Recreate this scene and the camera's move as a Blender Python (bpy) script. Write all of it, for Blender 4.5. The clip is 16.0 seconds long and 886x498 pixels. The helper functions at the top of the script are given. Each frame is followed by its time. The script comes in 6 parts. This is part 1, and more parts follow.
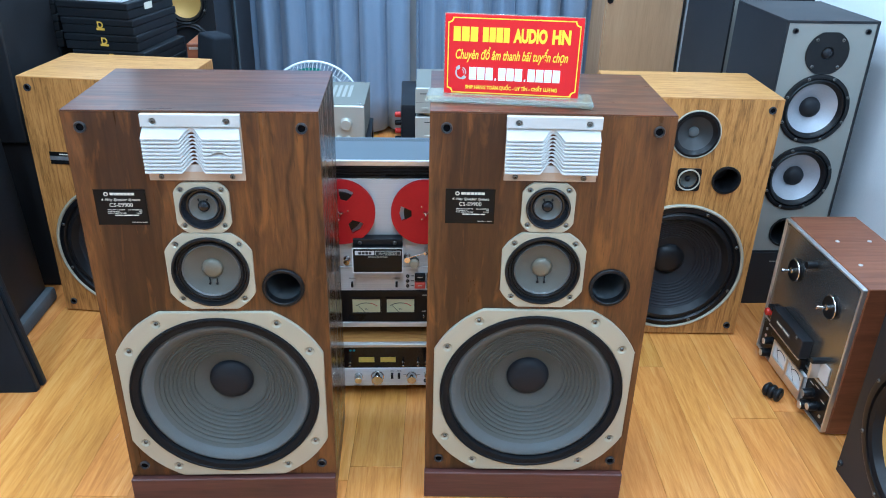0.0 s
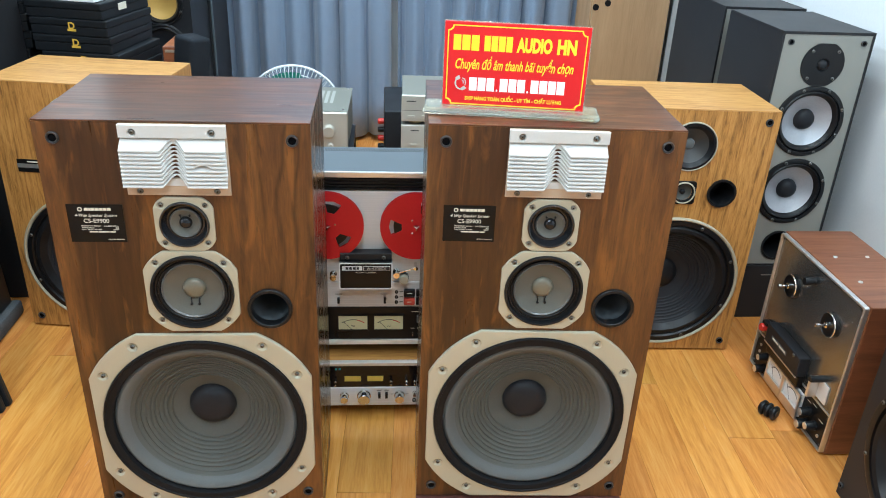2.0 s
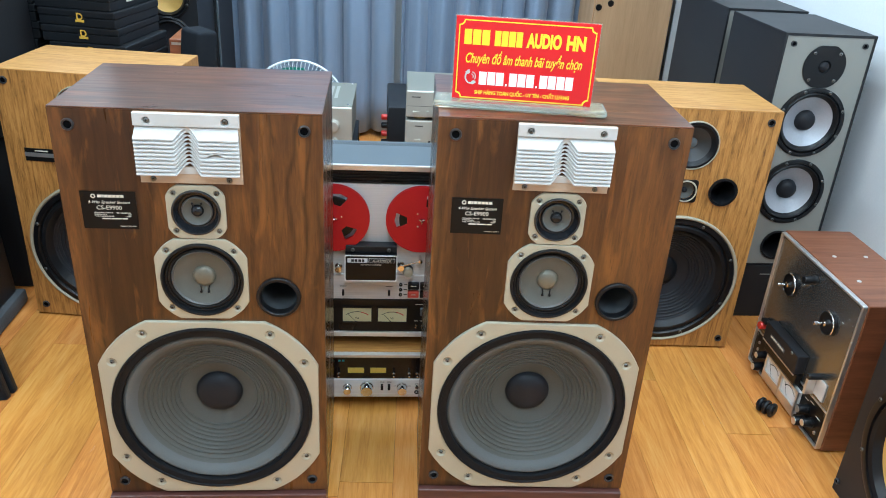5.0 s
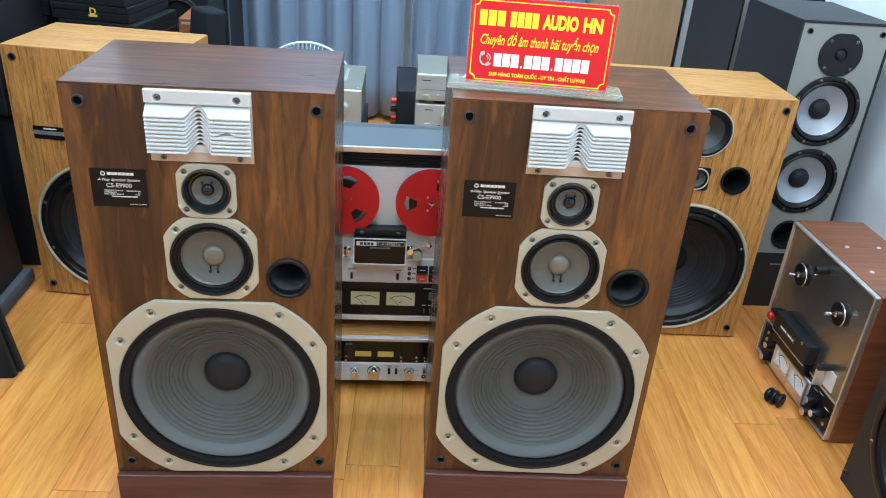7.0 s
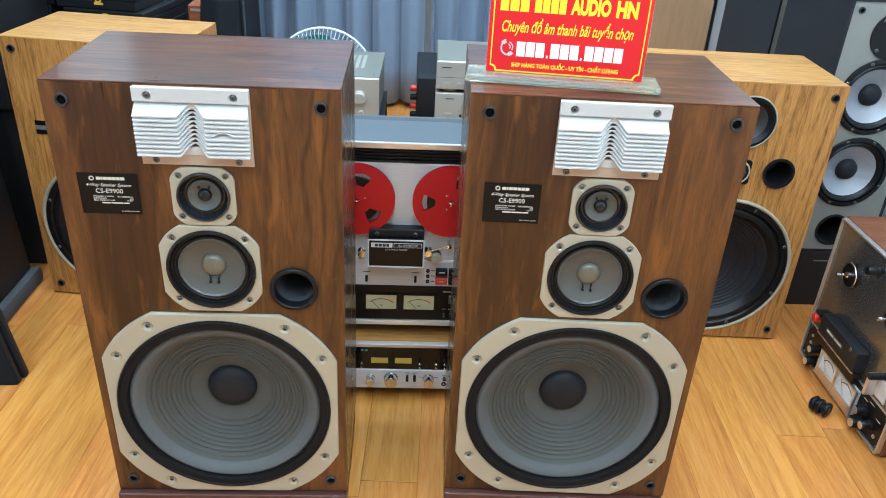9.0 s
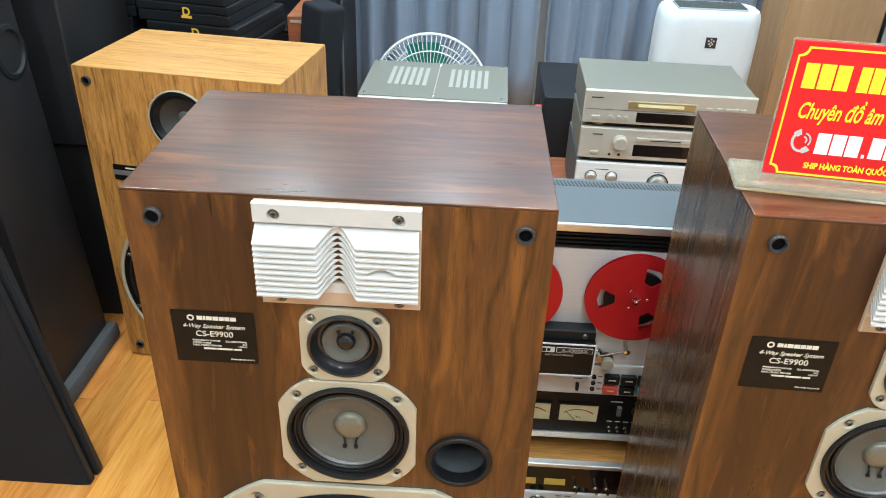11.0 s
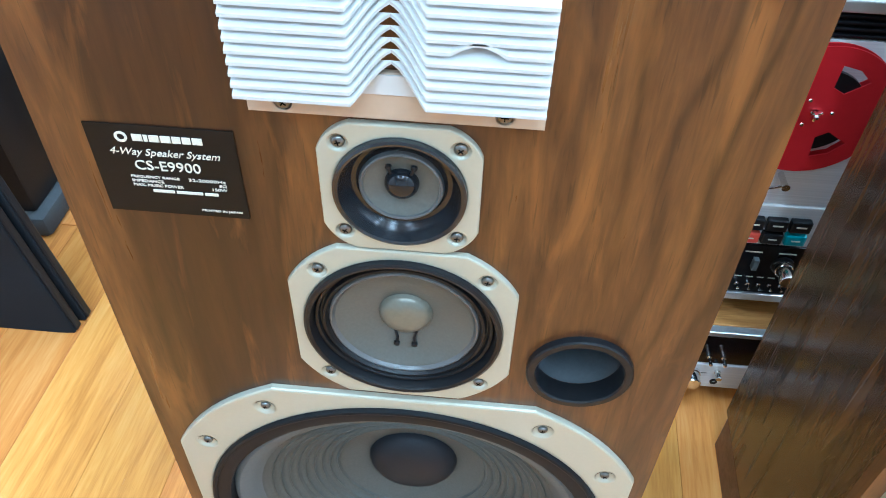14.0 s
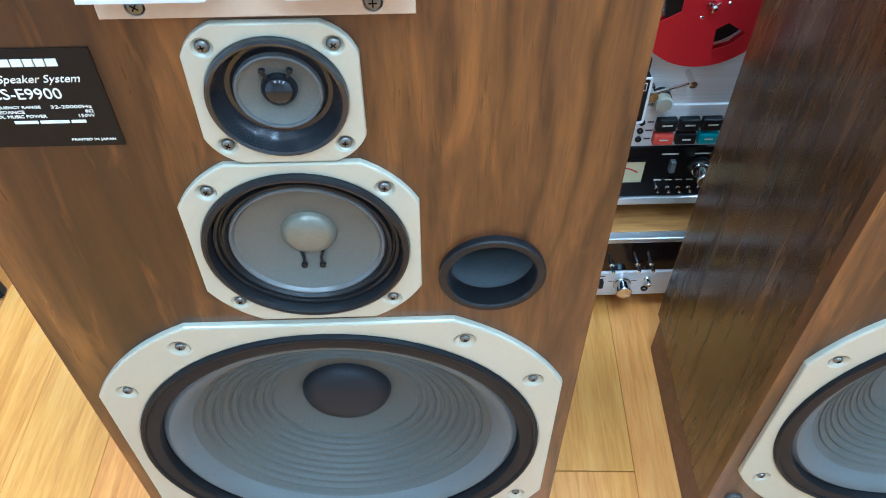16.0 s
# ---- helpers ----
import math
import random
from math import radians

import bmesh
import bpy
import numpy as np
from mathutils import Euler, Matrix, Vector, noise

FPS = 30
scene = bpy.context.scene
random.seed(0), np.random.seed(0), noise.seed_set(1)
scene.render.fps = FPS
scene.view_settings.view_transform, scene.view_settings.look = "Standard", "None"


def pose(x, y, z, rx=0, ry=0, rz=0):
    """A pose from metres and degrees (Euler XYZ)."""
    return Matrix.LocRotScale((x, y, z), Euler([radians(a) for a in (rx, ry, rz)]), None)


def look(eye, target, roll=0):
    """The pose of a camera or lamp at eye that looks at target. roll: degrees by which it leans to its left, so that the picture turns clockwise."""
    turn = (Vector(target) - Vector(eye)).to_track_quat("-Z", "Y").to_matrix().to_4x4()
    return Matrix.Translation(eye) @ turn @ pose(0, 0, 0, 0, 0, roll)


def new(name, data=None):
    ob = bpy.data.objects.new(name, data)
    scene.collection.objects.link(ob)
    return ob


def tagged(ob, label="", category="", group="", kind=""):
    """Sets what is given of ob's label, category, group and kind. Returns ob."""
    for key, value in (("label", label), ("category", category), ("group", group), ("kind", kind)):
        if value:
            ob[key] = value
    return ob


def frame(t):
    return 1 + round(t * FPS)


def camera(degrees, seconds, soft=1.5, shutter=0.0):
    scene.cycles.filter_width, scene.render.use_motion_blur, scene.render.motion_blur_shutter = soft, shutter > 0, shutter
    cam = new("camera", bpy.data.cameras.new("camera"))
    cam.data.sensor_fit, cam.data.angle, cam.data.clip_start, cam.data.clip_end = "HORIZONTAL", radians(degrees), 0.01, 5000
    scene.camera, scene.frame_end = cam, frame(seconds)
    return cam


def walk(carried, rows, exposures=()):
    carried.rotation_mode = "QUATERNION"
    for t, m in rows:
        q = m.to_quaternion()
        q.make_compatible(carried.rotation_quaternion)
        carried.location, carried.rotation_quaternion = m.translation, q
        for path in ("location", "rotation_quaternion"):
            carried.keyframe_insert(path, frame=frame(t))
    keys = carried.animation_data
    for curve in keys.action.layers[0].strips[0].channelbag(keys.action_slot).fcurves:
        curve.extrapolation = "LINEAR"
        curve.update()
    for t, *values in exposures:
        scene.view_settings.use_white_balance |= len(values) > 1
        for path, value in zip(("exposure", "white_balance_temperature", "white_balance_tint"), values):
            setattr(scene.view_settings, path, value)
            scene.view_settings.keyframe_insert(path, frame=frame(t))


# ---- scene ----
cam = camera(59.2, 16.0, soft=1.0)
PATH = [
    (0, (-0.046, -0.009, 1.353), (0.052, 1.779, 0.461), 1.4),
    (0.5, (-0.102, 0.072, 1.338), (0.029, 1.859, 0.45), 1.8),
    (1, (-0.096, 0.09, 1.338), (0.06, 1.875, 0.451), 2.2),
    (1.5, (-0.08, 0.082, 1.349), (0.086, 1.868, 0.465), 2.4),
    (2, (-0.089, 0.078, 1.344), (0.08, 1.865, 0.461), 2.6),
    (2.5, (-0.095, 0.079, 1.342), (0.074, 1.867, 0.461), 2.7),
    (3, (-0.102, 0.076, 1.344), (0.068, 1.865, 0.466), 2.8),
    (3.5, (-0.105, 0.072, 1.34), (0.066, 1.86, 0.46), 2.9),
    (4, (-0.109, 0.065, 1.339), (0.064, 1.852, 0.457), 3.1),
    (6.5, (-0.119, 0.051, 1.331), (0.06, 1.829, 0.433), 4.2),
    (7, (-0.124, 0.064, 1.326), (0.045, 1.835, 0.412), 4.3),
    (7.5, (-0.121, 0.083, 1.322), (0.036, 1.846, 0.39), 4.3),
    (8, (-0.128, 0.099, 1.317), (0.019, 1.855, 0.37), 3.9),
    (10.3, (-0.063, 0.474, 1.305), (-0.056, 2.222, 0.333), 2.4),
    (10.5, (-0.136, 0.532, 1.305), (-0.147, 2.275, 0.324), 2.3),
    (11, (-0.302, 0.664, 1.31), (-0.352, 2.385, 0.292), 2.2),
    (11.5, (-0.346, 0.75, 1.292), (-0.431, 2.437, 0.221), 1.8),
    (12, (-0.34, 0.896, 1.272), (-0.456, 2.533, 0.13), 1.3),
    (12.5, (-0.332, 0.973, 1.222), (-0.468, 2.545, -0.008), 1),
    (13, (-0.352, 1, 1.14), (-0.487, 2.508, -0.166), 1),
    (13.5, (-0.363, 0.996, 1.076), (-0.486, 2.45, -0.292), 1.3),
    (14, (-0.378, 1.002, 1.076), (-0.475, 2.42, -0.331), 1.7),
    (14.5, (-0.376, 1.013, 1.067), (-0.45, 2.404, -0.368), 2),
    (15, (-0.37, 1.017, 1.053), (-0.421, 2.386, -0.404), 1.8),
    (15.5, (-0.36, 1.009, 1.036), (-0.365, 2.361, -0.437), 1.3),
    (16, (-0.344, 0.988, 1.042), (-0.3, 2.325, -0.445), -0.1),
]
EXPOSURES = [
    (0, -0.04, 4900, 5), (0.6, -0.04, 5900, 5), (1.2, -0.02, 6050, 6), (8.0, -0.04, 5500, 5), (11.0, 0.1, 6400, 7),
    (12.5, -0.2, 7150, 9), (13.0, -0.08, 7250, 9), (13.4, 0.12, 6850, 6), (13.9, 0.34, 5000, 1), (14.5, 0.44, 4650, 0), (16.0, 0.46, 4600, 0),
]
walk(cam, [(t, look(eye, target, roll)) for t, eye, target, roll in PATH], EXPOSURES)

# ---- world and lights ----
world = bpy.data.worlds.new("room_air")
scene.world = world
world.use_nodes = True
world.node_tree.nodes["Background"].inputs[0].default_value = (0.8, 0.88, 1.0, 1)
world.node_tree.nodes["Background"].inputs[1].default_value = 0.1
LAMP_WATTS = 19.5
LAMP_COLOUR = (0.82, 0.985, 1.07)
# Back row set from reflections in the veneer; other rows are added, unseen fill.
LAMP_PLACES = [(-1.1, 3.46), (-0.39, 3.46), (0.29, 3.46), (-1.3, 1.5), (-0.1, 1.4), (1.1, 1.4), (-1.1, -0.1), (-0.12, 0.0), (0.85, -0.1)]
CEILING = 2.6

# ---- materials ----


def nodes_of(name):
    m = bpy.data.materials.new(name)
    m.use_nodes = True
    return m, m.node_tree.nodes, m.node_tree.links, m.node_tree.nodes["Principled BSDF"]


def ramp(nodes, stops):
    r = nodes.new("ShaderNodeValToRGB")
    while len(r.color_ramp.elements) < len(stops):
        r.color_ramp.elements.new(0.5)
    for e, (p, c) in zip(r.color_ramp.elements, stops):
        e.position, e.color = p, (*c, 1)
    return r


def coords(nodes, links, scale, shift=True, turn=(0, 0, 0)):
    """Object coordinates, stretched, and shifted by the object's random number."""
    tc = nodes.new("ShaderNodeTexCoord")
    mp = nodes.new("ShaderNodeMapping")
    mp.inputs["Scale"].default_value = scale
    mp.inputs["Rotation"].default_value = turn
    links.new(tc.outputs["Object"], mp.inputs["Vector"])
    if shift:
        info = nodes.new("ShaderNodeObjectInfo")
        mul = nodes.new("ShaderNodeMath")
        mul.operation, mul.inputs[1].default_value = "MULTIPLY", 37.0
        links.new(info.outputs["Random"], mul.inputs[0])
        links.new(mul.outputs[0], mp.inputs["Location"])
    return mp.outputs["Vector"]


def plain(name, colour, rough=0.5, metal=0.0, grain=60.0, amount=0.12, bump=0.05, coat=0.0, spec=0.5):
    """A surface of one colour with fine grain and large soft unevenness."""
    m, n, l, p = nodes_of(name)
    v = coords(n, l, (1, 1, 1))
    fine, large = n.new("ShaderNodeTexNoise"), n.new("ShaderNodeTexNoise")
    fine.inputs["Scale"].default_value, fine.inputs["Detail"].default_value = grain, 4
    large.inputs["Scale"].default_value, large.inputs["Detail"].default_value = 5, 3
    l.new(v, fine.inputs["Vector"]), l.new(v, large.inputs["Vector"])
    add = n.new("ShaderNodeMath")
    add.operation = "ADD"
    l.new(fine.outputs["Fac"], add.inputs[0]), l.new(large.outputs["Fac"], add.inputs[1])
    r = ramp(n, [(0.3, [c * (1 - amount) for c in colour]), (0.7, [min(1, c * (1 + amount)) for c in colour])])
    half = n.new("ShaderNodeMath")
    half.operation, half.inputs[1].default_value = "MULTIPLY", 0.5
    l.new(add.outputs[0], half.inputs[0]), l.new(half.outputs[0], r.inputs[0])
    l.new(r.outputs[0], p.inputs["Base Color"])
    rr = n.new("ShaderNodeMapRange")
    rr.inputs["To Min"].default_value, rr.inputs["To Max"].default_value = max(0.02, rough - 0.07), min(1, rough + 0.07)
    l.new(large.outputs["Fac"], rr.inputs["Value"]), l.new(rr.outputs[0], p.inputs["Roughness"])
    p.inputs["Metallic"].default_value = metal
    p.inputs["Specular IOR Level"].default_value = spec
    p.inputs["Coat Weight"].default_value = coat
    if bump:
        b = n.new("ShaderNodeBump")
        b.inputs["Strength"].default_value, b.inputs["Distance"].default_value = bump, 0.001
        l.new(fine.outputs["Fac"], b.inputs["Height"]), l.new(b.outputs[0], p.inputs["Normal"])
    return m


def wood(name, dark, mid, light, along, rough=0.4, size=1.0, contrast=1.0, coat=0.0, random_tint=0.0, bump=0.08, spec=0.5, fine=60.0, rings=0.0, ring_size=3.0, ring_count=12.0, bands=0.5, stretch=0.075, gloss=0.12):
    """Veneer with long streaks, cathedral bands and fine pores along one axis."""
    m, n, l, p = nodes_of(name)
    k = {"x": (stretch, 1, 1), "y": (1, stretch, 1), "z": (1, 1, stretch)}[along]
    v = coords(n, l, tuple(a * size for a in k))
    streak, band, pore = n.new("ShaderNodeTexNoise"), n.new("ShaderNodeTexNoise"), n.new("ShaderNodeTexNoise")
    streak.inputs["Scale"].default_value, streak.inputs["Detail"].default_value, streak.inputs["Distortion"].default_value = fine, 9, 0.9
    streak.inputs["Roughness"].default_value = 0.66
    band.inputs["Scale"].default_value, band.inputs["Detail"].default_value, band.inputs["Distortion"].default_value = fine / 5, 5, 1.8
    pore.inputs["Scale"].default_value, pore.inputs["Detail"].default_value = 330, 3
    for t in (streak, band, pore):
        l.new(v, t.inputs["Vector"])
    a = n.new("ShaderNodeMix")
    a.data_type, a.inputs[0].default_value = "FLOAT", bands
    l.new(streak.outputs["Fac"], a.inputs[2]), l.new(band.outputs["Fac"], a.inputs[3])
    b = n.new("ShaderNodeMix")
    b.data_type, b.inputs[0].default_value = "FLOAT", 0.22
    l.new(a.outputs[0], b.inputs[2]), l.new(pore.outputs["Fac"], b.inputs[3])
    grain = b.outputs[0]
    if rings:
        wv, mul, sn, mp2, mr2 = n.new("ShaderNodeTexNoise"), n.new("ShaderNodeMath"), n.new("ShaderNodeMath"), n.new("ShaderNodeMapRange"), n.new("ShaderNodeMix")
        wv.inputs["Scale"].default_value, wv.inputs["Detail"].default_value, wv.inputs["Roughness"].default_value = ring_size, 2.5, 0.4
        wv.inputs["Distortion"].default_value = 0.4
        l.new(v, wv.inputs["Vector"])
        mul.operation, mul.inputs[1].default_value = "MULTIPLY", ring_count * 6.283
        sn.operation = "SINE"
        l.new(wv.outputs["Fac"], mul.inputs[0]), l.new(mul.outputs[0], sn.inputs[0])
        mp2.inputs["From Min"].default_value, mp2.inputs["From Max"].default_value = -1.0, 0.2
        mp2.inputs["To Min"].default_value, mp2.inputs["To Max"].default_value = 0.12, 0.6
        l.new(sn.outputs[0], mp2.inputs["Value"])
        mr2.data_type, mr2.inputs[0].default_value = "FLOAT", rings
        l.new(grain, mr2.inputs[2]), l.new(mp2.outputs[0], mr2.inputs[3])
        grain = mr2.outputs[0]
    w = 0.17 / contrast
    r = ramp(n, [(0.5 - w, dark), (0.5, mid), (0.5 + w, light)])
    l.new(grain, r.inputs[0])
    out = r.outputs[0]
    if random_tint:
        info, hsv, mr = n.new("ShaderNodeObjectInfo"), n.new("ShaderNodeHueSaturation"), n.new("ShaderNodeMapRange")
        mr.inputs["To Min"].default_value, mr.inputs["To Max"].default_value = 1 - random_tint, 1 + random_tint
        l.new(info.outputs["Random"], mr.inputs["Value"]), l.new(mr.outputs[0], hsv.inputs["Value"])
        l.new(out, hsv.inputs["Color"])
        swap, hue = n.new("ShaderNodeMath"), n.new("ShaderNodeMapRange")
        swap.operation, swap.inputs[1].default_value = "PINGPONG", 0.137
        hue.inputs["From Max"].default_value = 0.137
        hue.inputs["To Min"].default_value, hue.inputs["To Max"].default_value = 0.5 - random_tint * 0.06, 0.5 + random_tint * 0.07
        l.new(info.outputs["Random"], swap.inputs[0]), l.new(swap.outputs[0], hue.inputs["Value"]), l.new(hue.outputs[0], hsv.inputs["Hue"])
        out = hsv.outputs[0]
    l.new(out, p.inputs["Base Color"])
    rr = n.new("ShaderNodeMapRange")
    rr.inputs["From Min"].default_value, rr.inputs["From Max"].default_value = 0.3, 0.7
    rr.inputs["To Min"].default_value, rr.inputs["To Max"].default_value = rough + 0.08, rough - 0.06
    l.new(streak.outputs["Fac"], rr.inputs["Value"]), l.new(rr.outputs[0], p.inputs["Roughness"])
    p.inputs["Coat Weight"].default_value = coat
    p.inputs["Specular IOR Level"].default_value = spec
    p.inputs["Coat Roughness"].default_value = gloss
    bp = n.new("ShaderNodeBump")
    bp.inputs["Strength"].default_value, bp.inputs["Distance"].default_value = bump, 0.001
    l.new(b.outputs[0], bp.inputs["Height"])
    l.new(bp.outputs[0], p.inputs["Normal"])
    return m


def walnut(name, dark, mid, light, along, rough=0.35, coat=0.1, gloss=0.2, spec=0.4, vein=0.7, worn=0.0, bands=0.45, contrast=1.0, bump=0.03, shade_x=None, pore=0.4):
    """Figured walnut: broad light and dark zones, fine streaks, wavy dark veins in clusters and short pores."""
    m, n, l, p = nodes_of(name)
    axis = "xyz".index(along)

    def squeezed(k):
        return coords(n, l, tuple(k if i == axis else 1.0 for i in range(3)))

    def noise(v, scale, detail, distortion=0.0, rough_=0.55):
        t = n.new("ShaderNodeTexNoise")
        t.inputs["Scale"].default_value, t.inputs["Detail"].default_value = scale, detail
        t.inputs["Distortion"].default_value, t.inputs["Roughness"].default_value = distortion, rough_
        l.new(v, t.inputs["Vector"])
        return t.outputs["Fac"]

    def maths(op, a, b):
        t = n.new("ShaderNodeMath")
        t.operation = op
        for k, x in enumerate((a, b)):
            if isinstance(x, (int, float)):
                t.inputs[k].default_value = x
            else:
                l.new(x, t.inputs[k])
        return t.outputs[0]

    def span(x, a, b, c=0.0, d=1.0):
        t = n.new("ShaderNodeMapRange")
        for key, val in (("From Min", a), ("From Max", b), ("To Min", c), ("To Max", d)):
            t.inputs[key].default_value = val
        l.new(x, t.inputs["Value"])
        return t.outputs[0]

    def mixed(fac, a, colour):
        t = n.new("ShaderNodeMix")
        t.data_type = "RGBA"
        l.new(fac, t.inputs[0]), l.new(a, t.inputs[6])
        t.inputs[7].default_value = (*colour, 1)
        return t.outputs[2]
    wide, long_, short, blot = squeezed(0.16), squeezed(0.075), squeezed(0.12), squeezed(0.3)
    zone = maths("ADD", maths("MULTIPLY", noise(wide, 10.0, 4, 1.2), 0.62), maths("MULTIPLY", noise(blot, 14.0, 5, 1.6, 0.6), 0.38))
    streak = noise(long_, 48.0, 8, 1.1, 0.6)
    fibre = noise(short, 150.0, 4, 1.0)
    tone = maths("ADD", maths("MULTIPLY", zone, bands), maths("MULTIPLY", streak, 1.0 - bands))
    tone = maths("ADD", maths("MULTIPLY", tone, 0.8), maths("MULTIPLY", fibre, 0.2))
    r = ramp(n, [(0.5 - 0.15 / contrast, dark), (0.5, mid), (0.5 + 0.17 / contrast, light)])
    l.new(tone, r.inputs[0])
    out = r.outputs[0]
    if shade_x is not None:
        # a darker upright band painted in for the dimmer left part of the front
        tc, sep = n.new("ShaderNodeTexCoord"), n.new("ShaderNodeSeparateXYZ")
        l.new(tc.outputs["Object"], sep.inputs[0])
        edge = maths("ADD", sep.outputs[0], maths("MULTIPLY", maths("SUBTRACT", noise(wide, 7.0, 4, 1.0), 0.5), 0.16))
        away = maths("ABSOLUTE", maths("SUBTRACT", edge, shade_x), 0.0)
        out = mixed(span(away, 0.04, 0.09, 0.75, 0.0), out, dark)
    # wavy growth lines
    bend = noise(wide, 5.0, 4, 0.5, 0.5)
    dot = n.new("ShaderNodeVectorMath")
    dot.operation = "DOT_PRODUCT"
    l.new(wide, dot.inputs[0])
    dot.inputs[1].default_value = tuple(0.0 if i == axis else 1.0 for i in range(3))
    phase = maths("ADD", maths("MULTIPLY", dot.outputs["Value"], 150.0), maths("MULTIPLY", bend, 46.0))
    line = maths("POWER", span(maths("SINE", phase, 0.0), -1.0, 1.0), 6.0)
    where = span(noise(wide, 7.5, 2), 0.43, 0.58)
    broken = span(streak, 0.3, 0.55, 0.25, 1.0)
    veins = maths("MULTIPLY", maths("MULTIPLY", maths("MULTIPLY", line, where), broken), vein)
    out = mixed(veins, out, [c * 0.6 for c in dark])
    # glints of amber along some streaks
    amber = maths("MULTIPLY", span(noise(wide, 30.0, 5, 1.0), 0.55, 0.7), 0.6)
    out = mixed(amber, out, (light[0] * 1.2, light[1] * 1.12, light[2]))
    pores = maths("MULTIPLY", span(noise(squeezed(0.05), 420.0, 2), 0.62, 0.7), pore)
    out = mixed(pores, out, [c * 0.7 for c in dark])
    l.new(out, p.inputs["Base Color"])
    l.new(span(streak, 0.3, 0.7, rough + 0.08, rough - 0.06), p.inputs["Roughness"])
    p.inputs["Coat Weight"].default_value, p.inputs["Coat Roughness"].default_value = coat, gloss
    p.inputs["Specular IOR Level"].default_value = spec
    bp = n.new("ShaderNodeBump")
    bp.inputs["Strength"].default_value, bp.inputs["Distance"].default_value = bump, 0.001
    l.new(streak, bp.inputs["Height"])
    last = bp
    if worn:
        flat = coords(n, l, (0.6, 1, 1))
        chips = maths("MULTIPLY", span(noise(flat, 190.0, 2, 0.6), 0.54, 0.62), span(noise(flat, 8.0, 2), 0.54, 0.66))
        last = n.new("ShaderNodeBump")
        last.inputs["Strength"].default_value, last.inputs["Distance"].default_value = worn, 0.0015
        l.new(chips, last.inputs["Height"]), l.new(bp.outputs[0], last.inputs["Normal"])
    l.new(last.outputs[0], p.inputs["Normal"])
    if worn:
        l.new(last.outputs[0], p.inputs["Coat Normal"])
    return m


def brushed(name, colour, along="x", rough=0.3, metal=0.9):
    """Brushed metal."""
    m, n, l, p = nodes_of(name)
    k = {"x": (2, 400, 400), "z": (400, 400, 2)}[along]
    v = coords(n, l, k)
    t = n.new("ShaderNodeTexNoise")
    t.inputs["Scale"].default_value, t.inputs["Detail"].default_value = 1.5, 4
    l.new(v, t.inputs["Vector"])
    r = ramp(n, [(0.3, [c * 0.85 for c in colour]), (0.7, colour)])
    l.new(t.outputs["Fac"], r.inputs[0]), l.new(r.outputs[0], p.inputs["Base Color"])
    p.inputs["Metallic"].default_value, p.inputs["Roughness"].default_value = metal, rough
    b = n.new("ShaderNodeBump")
    b.inputs["Strength"].default_value, b.inputs["Distance"].default_value = 0.06, 0.0005
    l.new(t.outputs["Fac"], b.inputs["Height"]), l.new(b.outputs[0], p.inputs["Normal"])
    return m


def glowing(name, colour, strength):
    m, n, l, p = nodes_of(name)
    p.inputs["Base Color"].default_value = (*colour, 1)
    p.inputs["Emission Color"].default_value = (*colour, 1)
    p.inputs["Emission Strength"].default_value = strength
    return m


WALNUT = walnut("walnut_veneer", (0.026, 0.01, 0.0043), (0.098, 0.038, 0.0118), (0.2, 0.082, 0.021), "z", 0.32, coat=0.2, gloss=0.3, spec=0.4, vein=0.62, bands=0.5, shade_x=-0.13)
WALNUT_TOP = walnut("walnut_top_veneer", (0.022, 0.009, 0.0055), (0.082, 0.029, 0.0125), (0.175, 0.064, 0.0245), "x", 0.32, coat=0.42, gloss=0.18, spec=0.4, vein=0.35, worn=0.06, bands=0.75, contrast=1.0, bump=0.01)
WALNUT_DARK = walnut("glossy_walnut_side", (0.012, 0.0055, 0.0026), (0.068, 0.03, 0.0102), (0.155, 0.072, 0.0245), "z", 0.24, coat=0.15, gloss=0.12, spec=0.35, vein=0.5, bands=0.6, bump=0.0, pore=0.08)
PLINTH = wood("plinth_veneer", (0.035, 0.013, 0.011), (0.092, 0.034, 0.027), (0.145, 0.056, 0.043), "x", 0.36, 0.7, 0.8)
OAK = wood("golden_oak_veneer", (0.17, 0.07, 0.016), (0.45, 0.212, 0.052), (0.58, 0.30, 0.088), "z", 0.42, 1.0, 1.1, fine=130, rings=0.15, ring_size=4.2, ring_count=24.0, bands=0.1, bump=0.03, stretch=0.1)
OAK_TOP = wood("golden_oak_top", (0.24, 0.105, 0.028), (0.50, 0.255, 0.075), (0.60, 0.335, 0.108), "x", 0.4, 1.0, 0.9, fine=110, rings=0.1, ring_size=1.6, ring_count=16.0, bands=0.15, bump=0.02)
FLOOR = wood("laminate_plank", (0.38, 0.128, 0.024), (0.63, 0.262, 0.056), (0.75, 0.385, 0.112), "y", 0.2, 0.8, 0.85, coat=0.3, random_tint=0.12, bump=0.008, fine=95, rings=0.12, ring_size=6.0, ring_count=14.0, bands=0.45, stretch=0.075)
BOARD = wood("pale_wardrobe_wood", (0.32, 0.185, 0.09), (0.44, 0.27, 0.14), (0.52, 0.34, 0.19), "z", 0.45, 0.6, 0.7)
REDWOOD = wood("reddish_table_wood", (0.10, 0.025, 0.012), (0.24, 0.075, 0.033), (0.36, 0.13, 0.06), "x", 0.35, 1.0)
DECKWOOD = wood("brown_deck_case", (0.085, 0.025, 0.01), (0.18, 0.06, 0.024), (0.26, 0.095, 0.042), "y", 0.4, 0.9, 0.8)
